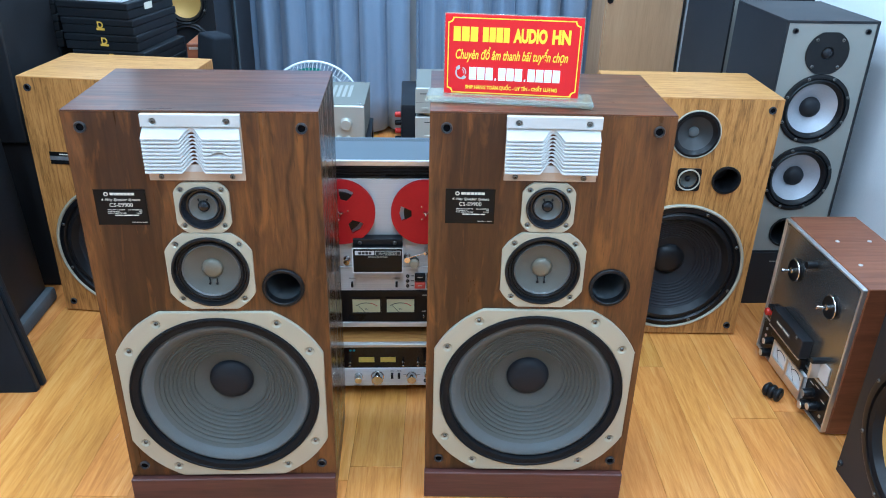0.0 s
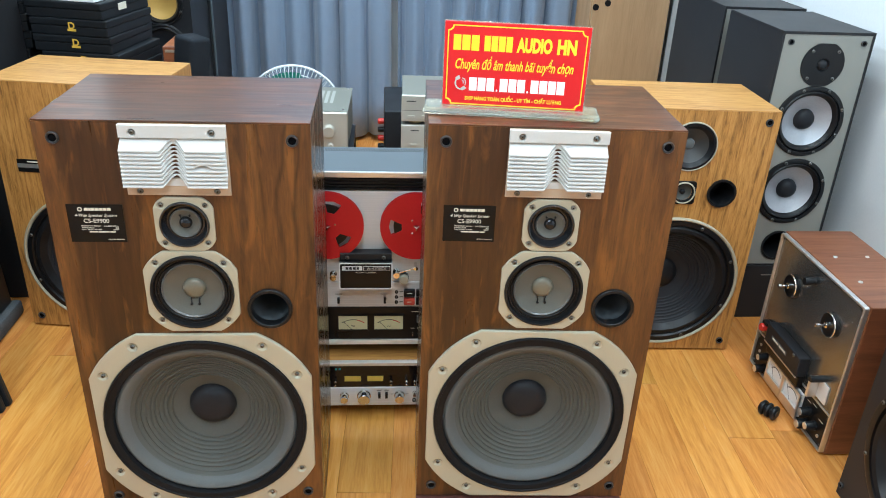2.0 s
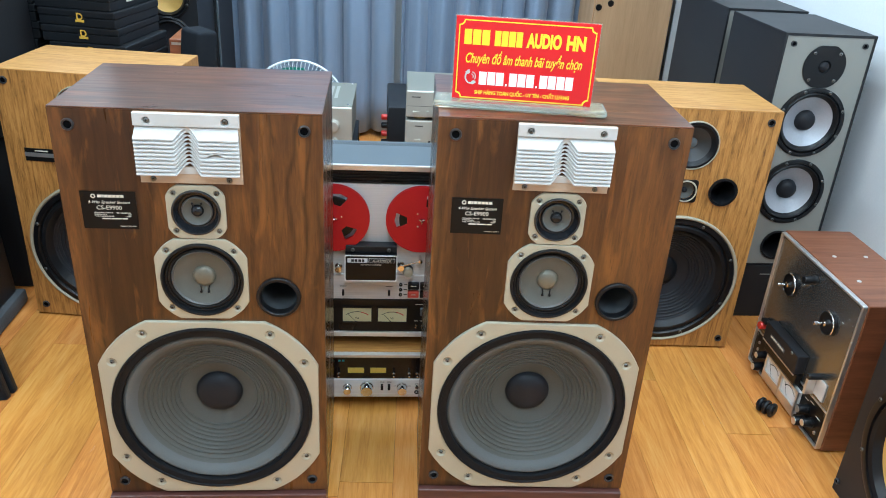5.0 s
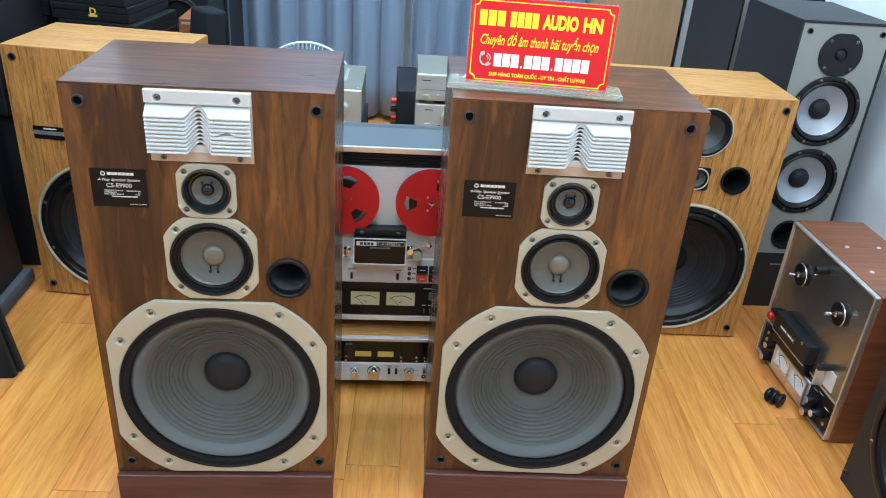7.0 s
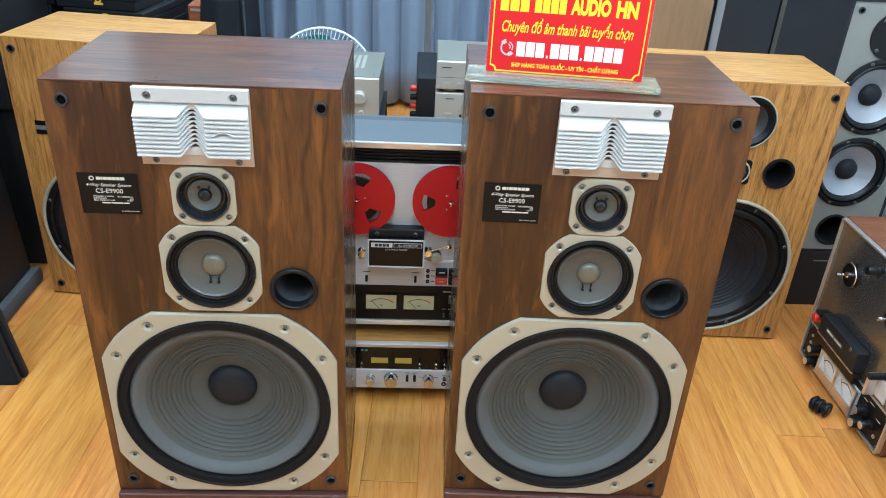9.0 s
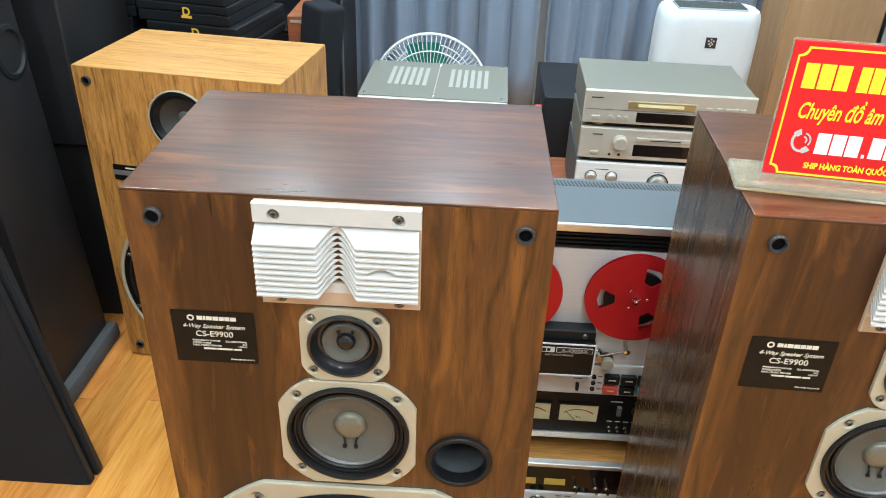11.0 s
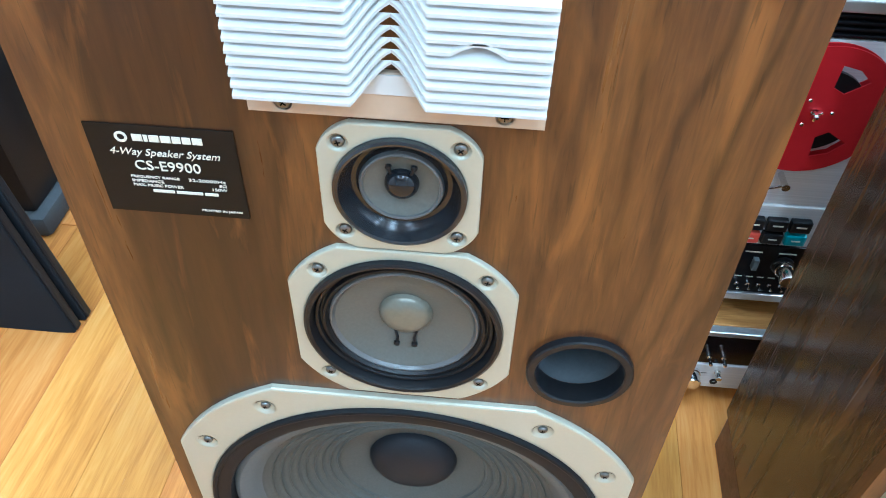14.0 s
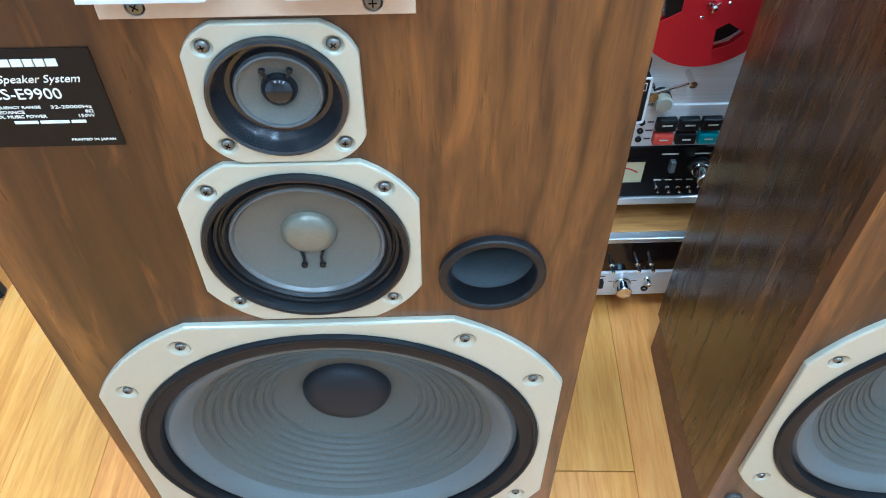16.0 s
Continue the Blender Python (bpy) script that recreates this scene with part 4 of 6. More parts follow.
def tower_speaker(m, label, depth=0.365):
    e = thing("tower_speaker", label, "speaker", "grey tower speakers", m)
    W = 0.141
    hollow_case(e, -W, W, 0.012, depth, 0.0, 0.957, BLACK, BLACK, front=0.012)
    part("plinth_front", box(-W, W, -0.004, 0.0118, 0.0, 0.198, 0.002), BLACK, e)
    part("brand_mark", bars([(-0.03, 0.03)], 0.162, 0.166, -0.0042), GREYBAFFLE, e)
    part("front_edge", plate(rect(-W, W, 0.2, 0.957), [rect(-0.134, 0.134, 0.2035, 0.949)], -0.002, 0.0118), BLACK, e)
    part("baffle", plate(rect(-0.1335, 0.1335, 0.204, 0.9485), [circle(0, 0.69, 0.094), circle(0, 0.462, 0.094), circle(0, 0.862, 0.02, 24), circle(0, 0.272, 0.045)], 0.0, 0.0118), GREYBAFFLE, e, "grey painted baffle")
    grille_sockets(e, [(-0.111, 0.926), (0.111, 0.926), (-0.111, 0.225), (0.111, 0.225)], 0.0, 0.009)
    outer = [(x, max(-0.062, min(0.062, z)) + 0.862) for x, z in circle(0, 0, 0.066, 64)]
    part("tweeter_plate", plate(outer, [circle(0, 0.862, 0.019, 32)], -0.004, -0.0003, 0.001), PANEL_BLACK, e, "black tweeter faceplate")
    for a in (45, 135, 225, 315):
        screw(e, 0.056 * math.cos(radians(a)), 0.862 + 0.056 * math.sin(radians(a)), -0.004)
    driver(e, "tweeter", "black dome tweeter", 0, 0.862, [("tweeter", [(0.0195, -0.004), (0.0185, 0.0), (0.016, 0.002), (0.013, -0.004), (0.007, -0.0075), (0, -0.0085)], DUST, "")])
    for wz in (0.69, 0.462):
        driver(e, "woofer", "silver-white woofer cone", 0, wz, [
            ("woofer", [(0.078, 0.006), (0.074, 0.009), (0.032, 0.028)], ALU_CONE, ""),
            ("chassis", [(0.109, -0.0003), (0.109, -0.005), (0.105, -0.007), (0.097, -0.006), (0.0955, 0.0)], PANEL_BLACK, "black chassis ring"),
            ("surround", [(0.0958, -0.001), (0.09, -0.006), (0.084, -0.003), (0.0778, 0.0065)], RUBBER, "black rubber surround"),
            ("dust_cap", [(0.0325, 0.0285), (0.029, 0.016), (0.02, 0.008), (0.009, 0.005), (0, 0.0045)], DUST, "black dust cap")])
        for k in range(8):
            a = radians(22.5 + 45 * k)
            screw(e, 0.1025 * math.cos(a), wz + 0.1025 * math.sin(a), -0.0065)
    part("bass_port", lathe([(0.052, 0), (0.052, -0.004), (0.046, -0.004), (0.043, 0.01), (0.04, 0.1), (0, 0.1)], 0, 0.272, 40), RUBBER, e, "black flared port", smooth=True)
    return e


tower_speaker(pose(1.215, 2.286, 0, 0, 0, 0.5), "black tower speaker with a grey baffle and silver cones")
tower_speaker(pose(1.218, 2.71, 0, 0, 0, -1), "black tower speaker with a grey baffle, behind its twin", 0.455)

# ---- reel-to-reel deck and receiver between the speakers ----


def reel(name, cx, cz, y, turn, parent, label):
    """A red metal tape reel with three windows."""
    r = 0.0889
    holes = []
    for k in range(3):
        a0 = turn + 120 * k
        holes.append([(cx + rr * math.cos(radians(a0 + da)), cz + rr * math.sin(radians(a0 + da))) for rr, da in ((0.037, -13), (0.066, -19), (0.068, 0), (0.066, 19), (0.037, 13))])
    top = part(name, plate(circle(cx, cz, r, 72), [h[:] for h in holes] + [circle(cx, cz, 0.005, 16)], y, y + 0.0014), RED, parent, label)
    part("back_flange", plate(circle(cx, cz, r, 72), [h[:] for h in holes], y + 0.0085, y + 0.0098), RED, top)
    part("core", lathe([(0.03, 0.0015), (0.03, 0.0083)], cx, cz, 40, y), TRIM, top)
    part("tape_pack", lathe([(0.056, 0.002), (0.056, 0.008), (0.0301, 0.008), (0.0301, 0.002), (0.056, 0.002)], cx, cz, 48, y), PANEL_BLACK, top)
    sp = [lathe([(0.0035, 0.01), (0.0035, -0.009), (0.002, -0.012), (0, -0.012)], cx, cz, 14, y)]
    for k in range(3):
        sp.append(moved(box(0.003, 0.0085, y - 0.006, y - 0.001, -0.0014, 0.0014, 0.0005), Matrix.Translation((cx, 0, cz)) @ Matrix.Rotation(radians(turn + 30 + 120 * k), 4, "Y")))
    part("spindle", join(*sp), CHROME, top, "polished three-wing spindle")
    for k in range(3):
        a = radians(turn + 60 + 120 * k)
        part("rivet", lathe([(0.0026, 0), (0.002, -0.001), (0, -0.0013)], cx + 0.02 * math.cos(a), cz + 0.02 * math.sin(a), 10, y - 0.0002), CHROME, top)
    return top


def tape_deck():
    e = thing("reel_tape_deck", "silver reel-to-reel tape deck with two red reels, on a receiver", "tape deck", "", pose(-0.092, 1.842, 0.167))
    B, T, W = 0.026, 0.513, 0.22
    part("case", box(-W + 0.004, W - 0.004, 0.012, 0.175, B, T - 0.012, 0.003), BLACK, e)
    lid = part("lid", box(-W + 0.004, W - 0.004, 0.003, 0.178, T - 0.0115, T - 0.001, 0.002), SLATE, e, "slate grey metal lid")
    vent = None
    for i in range(56):
        x = -0.19 + i * 0.38 / 55
        if vent is None:
            vent = part("vent_slot", moved(box(-0.0016, 0.0016, -0.011, 0.011, 0, 0.0006), pose(0, 0, 0, 0, 0, 12)), INK, lid)
            vent.matrix_basis = pose(x, 0.155, T - 0.001)
        else:
            same_part("vent_slot", vent, lid, x, 0.155, T - 0.001)
    part("top_trim", box(-W, W, -0.006, 0.0028, T - 0.016, T - 0.001, 0.002), TRIM, e, "bright silver trim bar")
    lou = part("louvre_panel", box(-W + 0.003, W - 0.003, 0.004, 0.0118, 0.462, T - 0.0165), PANEL_BLACK, e)
    for k in range(4):
        part("louvre", box(-W + 0.004, W - 0.004, -0.002, 0.004, 0.4655 + k * 0.008, 0.4688 + k * 0.008, 0.0008), PANEL_BLACK, lou)
    part("face_panel", box(-W, W, 0.0, 0.0118, 0.212, 0.4615, 0.0012), STEEL, e, "brushed aluminium face")
    part("control_panel", box(-W, W, -0.004, 0.0118, 0.139, 0.2115, 0.0015), STEEL, e)
    mp = part("meter_panel", box(-W, W, -0.006, 0.0118, 0.041, 0.1385, 0.0015), PANEL_BLACK, e, "black meter panel")
    part("bottom_trim", box(-W, W, -0.01, 0.0118, B, 0.0405, 0.002), TRIM, e)
    foot = part("foot", moved(upright([(0.016, 0), (0.016, 0.0258), (0, 0.0258)]), pose(-0.18, 0.035, 0)), RUBBER, e)
    for fx, fy in ((0.18, 0.035), (-0.18, 0.15), (0.18, 0.15)):
        same_part("foot", foot, e, fx + 0.18, fy - 0.035, 0)
    reel("reel", -0.118, 0.377, -0.024, 75, e, "red anodised metal tape reel")
    reel("reel", 0.0995, 0.377, -0.024, 62, e, "red anodised metal tape reel")
    for x in (-0.118, 0.0995):
        part("platter", lathe([(0.035, 0), (0.035, -0.008), (0.03, -0.012), (0, -0.012)], x, 0.377, 36), RUBBER, e)
    hc = part("head_cover", box(-0.0895, 0.041, -0.042, -0.0005, 0.214, 0.286, 0.003), PANEL_BLACK, e, "black head cover with a silver rim")
    part("cover_rim", plate(rounded(-0.0905, 0.042, 0.213, 0.287, 0.004), [rounded(-0.0876, 0.0391, 0.2159, 0.2841, 0.003)], -0.0435, -0.0422), PAPER, hc)
    part("cover_top", box(-0.088, 0.04, -0.03, -0.0005, 0.2865, 0.306, 0.002), BLACK, hc)
    part("brand_bar", bars([(-0.083, -0.033)], 0.266, 0.278, -0.0422), PAPER, hc)
    part("brand_letters", bars([(-0.074, -0.067), (-0.065, -0.058), (-0.056, -0.049), (-0.047, -0.041)], 0.2685, 0.2755, -0.0429), INK, hc)
    part("model_plate", bars([(-0.03, 0.036)], 0.266, 0.278, -0.0422), PAPER, hc)
    part("model_inset", bars([(-0.029, 0.035)], 0.267, 0.277, -0.0429), INK, hc)
    part("lettering", words("A-4300SX", 0.0105, 0.003, 0.2683, -0.0437, "CENTER", 0, 1.1), PRINT, hc)
    part("lettering", words("AUTOMATIC REVERSE", 0.0052, -0.024, 0.2585, -0.0425, "CENTER"), PRINT, hc)
    for x in (-0.07, 0.02):
        screw(e, x, 0.296, -0.0302)
    for x, z in ((-0.107, 0.235), (0.0525, 0.242)):
        part("tape_guide", lathe([(0.009, 0), (0.009, -0.004), (0.005, -0.005), (0.005, -0.022), (0.008, -0.023), (0.008, -0.026), (0, -0.026)], x, z, 20), CHROME, e, smooth=True)
    part("pinch_roller", lathe([(0.0125, 0), (0.0125, -0.022), (0.011, -0.026), (0, -0.0265)], 0.071, 0.228, 28), CREAM, e, "cream pinch roller", smooth=True)
    part("roller_sleeve", lathe([(0.0135, -0.002), (0.0135, -0.014), (0.0128, -0.014)], 0.071, 0.228, 28), RUBBER, e)
    arm = part("tension_arm", moved(box(-0.026, 0.026, -0.024, -0.021, -0.0018, 0.0018, 0.0008), Matrix.Translation((0.078, 0, 0.255)) @ Matrix.Rotation(radians(-18), 4, "Y")), CHROME, e, "thin polished tension arm")
    part("arm_post", lathe([(0.004, 0), (0.004, -0.028), (0.0055, -0.03), (0, -0.031)], 0.101, 0.264, 14), CHROME, arm)
    for x in (-0.095, 0.024):
        part("switch", box(x - 0.003, x + 0.003, -0.013, -0.0042, 0.153, 0.168, 0.001), RUBBER, e, "black lever switch")
        part("switch_print", bars([(x - 0.009, x + 0.009)], 0.1765, 0.178, -0.0042), INK, e)
    for z in (0.154, 0.169, 0.184):
        part("jack", lathe([(0.0045, 0), (0.0045, -0.003), (0.002, -0.003), (0.002, 0.003)], 0.054, z, 16, -0.0042), PANEL_BLACK, e)
        part("jack_print", bars([(0.062, 0.071)], z - 0.001, z + 0.001, -0.0042), INK, e)
    for i, (x, mt) in enumerate(((0.087, RUBBER), (0.119, RUBBER), (0.151, RUBBER))):
        b = part("key", box(x - 0.0145, x + 0.0145, -0.016, -0.0042, 0.174, 0.194, 0.0025), mt, e, "black transport key")
        part("key_print", bars([(x - 0.007, x + 0.007)], 0.1845, 0.1868, -0.0162), PRINT, b)
    for x, mt, lab in ((0.087, ORANGE, "red record key"), (0.119, RUBBER, "black stop key"), (0.151, TEAL, "teal pause key")):
        b = part("key", box(x - 0.0145, x + 0.0145, -0.016, -0.0042, 0.150, 0.169, 0.0025), mt, e, lab)
        part("key_print", bars([(x - 0.006, x + 0.006)], 0.159, 0.161, -0.0162), PRINT, b)
    for x0 in (-0.097, -0.004):
        f = part("vu_meter", box(x0, x0 + 0.077, -0.0085, -0.0062, 0.072, 0.116, 0.001), METER, e, "cream level meter")
        part("meter_rim", plate(rect(x0 - 0.002, x0 + 0.079, 0.068, 0.118), [rect(x0 + 0.001, x0 + 0.076, 0.073, 0.115)], -0.0105, -0.0063), PANEL_BLACK, f)
        arcs = [box(x0 + 0.0385 + 0.045 * math.sin(radians(a)) - 0.0012, x0 + 0.0385 + 0.045 * math.sin(radians(a)) + 0.0012, -0.009, -0.0086, 0.059 + 0.043 * math.cos(radians(a)), 0.0605 + 0.043 * math.cos(radians(a))) for a in range(-38, 15, 3)]
        part("meter_scale", join(*arcs), INK, f)
        reds = [box(x0 + 0.0385 + 0.045 * math.sin(radians(a)) - 0.0013, x0 + 0.0385 + 0.045 * math.sin(radians(a)) + 0.0013, -0.009, -0.0086, 0.0588 + 0.043 * math.cos(radians(a)), 0.061 + 0.043 * math.cos(radians(a))) for a in range(15, 40, 3)]
        part("red_zone", join(*reds), REDPLASTIC, f)
        part("needle", moved(box(-0.0005, 0.0005, -0.0096, -0.0091, 0, 0.03), Matrix.Translation((x0 + 0.035, 0, 0.0735)) @ Matrix.Rotation(radians(-42), 4, "Y")), INK, f)
        part("lettering", words("VU", 0.0075, x0 + 0.0385, 0.081, -0.0088, "CENTER"), INK, f)
    part("knob_skirt", lathe([(0.016, 0), (0.016, -0.004), (0.0125, -0.006), (0, -0.006)], 0.153, 0.103, 32, -0.0062), RUBBER, e)
    knob(e, 0.153, 0.103, 0.0115, 0.03, CHROME, -0.0122, "level_knob", "ridged silver level knob")
    part("output_fader", box(0.108, 0.116, -0.016, -0.0062, 0.096, 0.116, 0.001), SURROUND, e)
    for x in (0.098, 0.114, 0.13, 0.146, 0.162):
        part("toggle", lathe([(0.003, 0), (0.003, -0.004), (0.0016, -0.005), (0.0022, -0.014), (0, -0.0145)], x, 0.062, 12, -0.0062), CHROME, e, "small chrome toggle")
        part("toggle_print", bars([(x - 0.005, x + 0.005)], 0.074, 0.0755, -0.0063), PRINT, e)
    for a, b in ((0.094, 0.118), (0.142, 0.166)):
        part("panel_print", bars([(a, b)], 0.1245, 0.1265, -0.0063), PRINT, e)


def receiver():
    e = thing("stereo_receiver", "silver stereo receiver with a wooden case, on the floor", "receiver", "", pose(-0.1, 1.79, 0))
    W = 0.225
    part("case", box(-W, W, 0.012, 0.36, 0.022, 0.165, 0.003), AMPWOOD, e, "wooden case")
    part("top_trim", box(-W, W, -0.004, 0.0118, 0.156, 0.1655, 0.0015), TRIM, e)
    part("dial_glass", box(-W, W, 0.0, 0.0118, 0.0865, 0.1555, 0.001), GLASS_BLACK, e, "smoked black dial window")
    part("fascia", box(-W, W, -0.003, 0.0118, 0.028, 0.086, 0.002), STEEL, e, "brushed silver control panel")
    for fx in (-0.19, 0.19):
        for fy in (0.04, 0.31):
            part("foot", moved(upright([(0.018, 0), (0.018, 0.0215), (0, 0.0215)]), pose(fx, fy, 0)), RUBBER, e)
    for x0, x1 in ((-0.073, -0.03), (-0.013, 0.029)):
        part("dial_scale", box(x0, x1, -0.0012, -0.0002, 0.106, 0.122), DIAL_Y, e, "lit yellow dial")
    for x in (-0.097, 0.05, 0.091, 0.113):
        part("toggle", lathe([(0.004, 0), (0.004, -0.005), (0.002, -0.006), (0.003, -0.02), (0, -0.021)], x, 0.106, 12), CHROME, e, "chrome toggle")
    for x, r in ((-0.074, 0.011), (-0.022, 0.0165), (0.073, 0.013)):
        knob(e, x, 0.062, r, 0.024, CHROME, -0.003, "knob", "polished silver knob")
    for x in (0.019, 0.038):
        part("lever", box(x - 0.0035, x + 0.0035, -0.012, -0.003, 0.056, 0.072, 0.001), RUBBER, e)
        part("lever_print", bars([(x - 0.006, x + 0.006)], 0.077, 0.0785, -0.0032), INK, e)
    knob(e, 0.113, 0.07, 0.005, 0.016, CHROME, -0.003, "small_knob")
    part("jack", lathe([(0.006, 0), (0.006, -0.002), (0.003, -0.002), (0.003, 0.005), (0, 0.005)], 0.113, 0.045, 18, -0.0032), PANEL_BLACK, e)
    part("scale_print", bars([(0.05, 0.058), (0.088, 0.097)], 0.0645, 0.0655, -0.0032), INK, e)
    part("tuning_lamp", bars([(-0.098, -0.092), (-0.088, -0.082)], 0.142, 0.147, -0.0002), TEAL, e)


receiver()
tape_deck()

# ---- reel deck by the east wall ----


def wooden_deck():
    e = thing("reel_tape_deck", "reel tape deck, dark steel face in a brown wooden case", "tape deck", "", pose(1.072, 1.803, 0, 0, 0, -90))
    W, H = 0.2135, 0.447
    part("case", box(-W - 0.004, W + 0.004, 0.004, 0.2, 0.004, H, 0.003), DECKWOOD, e, "brown wooden case")
    for x in (-0.17, 0.17):
        for y in (0.03, 0.17):
            part("foot", upright([(0.012, 0), (0.012, 0.0038), (0, 0.0038)], x, y, 16), RUBBER, e)
    part("rim", plate(rounded(-W, W, 0.005, H - 0.003, 0.006), [rounded(-W + 0.0061, W - 0.0061, 0.0111, H - 0.0091, 0.004)], -0.009, 0.0038, 0.0015), TRIM, e, "satin silver rim")
    part("face_panel", box(-W + 0.0062, W - 0.0062, -0.002, 0.0038, 0.1175, H - 0.0092), STEEL_V, e, "dark reflective steel face")
    part("control_panel", box(-W + 0.0062, W - 0.0062, -0.002, 0.0038, 0.0112, 0.113), PANEL_BLACK, e, "black control panel")
    part("divider", box(-W + 0.0062, W - 0.0062, -0.004, 0.0038, 0.1131, 0.1174), TRIM, e)
    for x, z in ((-0.103, 0.33), (0.103, 0.33)):
        t = part("turntable", lathe([(0.033, -0.002), (0.033, -0.01), (0.031, -0.012), (0.029, -0.0115), (0.01, -0.0115), (0, -0.0115)], x, z, 40), PANEL_BLACK, e, "black reel table with a silver edge", smooth=True)
        part("edge_ring", lathe([(0.0335, -0.011), (0.0325, -0.0128), (0.0305, -0.0128), (0.0305, -0.0117)], x, z, 40), CHROME, t, smooth=True)
        part("spindle", lathe([(0.008, -0.0115), (0.008, -0.018), (0.004, -0.02), (0.004, -0.036), (0.006, -0.038), (0.005, -0.046), (0, -0.047)], x, z, 20), CHROME, t, "polished spindle", smooth=True)
    knob(e, -0.006, 0.398, 0.011, 0.034, RUBBER, -0.002, "selector_knob", "black and silver selector knob")
    c = part("head_cover", box(-0.122, 0.066, -0.034, -0.0022, 0.142, 0.2, 0.003), BLACK, e, "black head cover")
    part("name_strip", bars([(-0.085, 0.0)], 0.166, 0.178, -0.0342), SURROUND, c)
    part("brand_bar", bars([(-0.08, -0.046), (-0.04, -0.005)], 0.1695, 0.1745, -0.0349), PRINT, c)
    part("cover_edge", box(-0.122, 0.066, -0.034, -0.03, 0.1385, 0.1415), TRIM, c)
    part("lower_cover", box(-0.12, 0.064, -0.022, -0.0042, 0.104, 0.1382, 0.003), PANEL_BLACK, c)
    screw(e, 0.035, 0.192, -0.0342)
    part("pinch_arm", box(0.118, 0.128, -0.03, -0.0022, 0.122, 0.185, 0.002), TRIM, e, "silver tape guide arm")
    part("guide_plate", box(0.1285, 0.172, -0.006, -0.0022, 0.128, 0.182, 0.001), STEEL, e)
    part("guide_cap", lathe([(0.009, 0), (0.009, -0.035), (0.007, -0.038), (0, -0.038)], 0.138, 0.187, 20, -0.0022), RUBBER, e)
    part("record_button", lathe([(0.012, 0), (0.012, -0.02), (0.01, -0.023), (0, -0.023)], -0.172, 0.152, 20, -0.0022), REDPLASTIC, e, "red record button", smooth=True)
    part("button_bar", box(-0.178, -0.15, -0.02, -0.0022, 0.166, 0.176, 0.002), RUBBER, e)
    for x0 in (-0.1, -0.004):
        f = part("vu_meter", box(x0, x0 + 0.09, -0.012, -0.0022, 0.022, 0.096, 0.002), METER_W, e, "white level meter")
        part("meter_rim", plate(rect(x0 - 0.002, x0 + 0.092, 0.02, 0.098), [rect(x0 + 0.004, x0 + 0.086, 0.045, 0.092)], -0.018, -0.0123), TRIM, f)
        part("meter_base", box(x0 + 0.004, x0 + 0.086, -0.016, -0.0123, 0.023, 0.044), GLASS_BLACK, f)
        arcs = [box(x0 + 0.045 + 0.04 * math.sin(radians(a)) - 0.001, x0 + 0.045 + 0.04 * math.sin(radians(a)) + 0.001, -0.0126, -0.0122, 0.036 + 0.045 * math.cos(radians(a)), 0.0385 + 0.045 * math.cos(radians(a))) for a in range(-42, 43, 4)]
        part("meter_scale", join(*arcs), INK, f)
        part("needle", moved(box(-0.0005, 0.0005, -0.0132, -0.0127, 0, 0.044), Matrix.Translation((x0 + 0.04, 0, 0.044)) @ Matrix.Rotation(radians(-35), 4, "Y")), INK, f)
    for x, z, r in ((-0.136, 0.07, 0.0115), (-0.138, 0.028, 0.013), (0.122, 0.07, 0.0125), (0.122, 0.03, 0.014), (0.158, 0.052, 0.012)):
        k = knob(e, x, z, r, 0.028, RUBBER, -0.0022, "knob", "black knob with a silver cap")
        part("cap", lathe([(r * 0.8, 0), (r * 0.78, -0.0012), (0, -0.0012)], x, z, 20, -0.0304), TRIM, k)
    for x, z in ((-0.18, 0.085), (-0.18, 0.062), (-0.165, 0.045), (0.18, 0.035)):
        part("jack", lathe([(0.005, 0), (0.005, -0.0025), (0.0025, -0.0025), (0.0025, 0.002)], x, z, 16, -0.0022), TRIM, e)
    for a, b, z in ((0.1, 0.118, 0.092), (0.126, 0.146, 0.099), (0.165, 0.185, 0.078)):
        part("panel_print", bars([(a, b)], z, z + 0.002, -0.0022), PRINT, e)
    for x, z in ((-0.2, 0.43), (0.2, 0.43), (-0.2, 0.105), (0.2, 0.105), (0.2, 0.018), (-0.2, 0.018)):
        screw(e, x, z, -0.0022)
    for x, y in ((-0.05, 0.06), (0.09, 0.05), (-0.05, 0.15), (0.09, 0.15)):
        part("top_stud", upright([(0.006, H), (0.005, H + 0.002), (0, H + 0.0025)], x, y, 14), TRIM, e, "bright metal stud")


wooden_deck()


def roller():
    e = thing("rubber_roller", "small black rubber roller lying on the floor", "roller", "", pose(1.0, 1.752, 0.021, 0, 0, 35))
    part("hub", lathe([(0.0, -0.026), (0.012, -0.026), (0.012, 0.026), (0, 0.026)], 0, 0, 24), RUBBER, e)
    for y in (-0.018, 0.0, 0.016):
        part("disc", lathe([(0.012, -0.005), (0.019, -0.005), (0.021, -0.002), (0.021, 0.002), (0.019, 0.005), (0.012, 0.005)], 0, 0, 28, y), RUBBER, e, smooth=True)


roller()


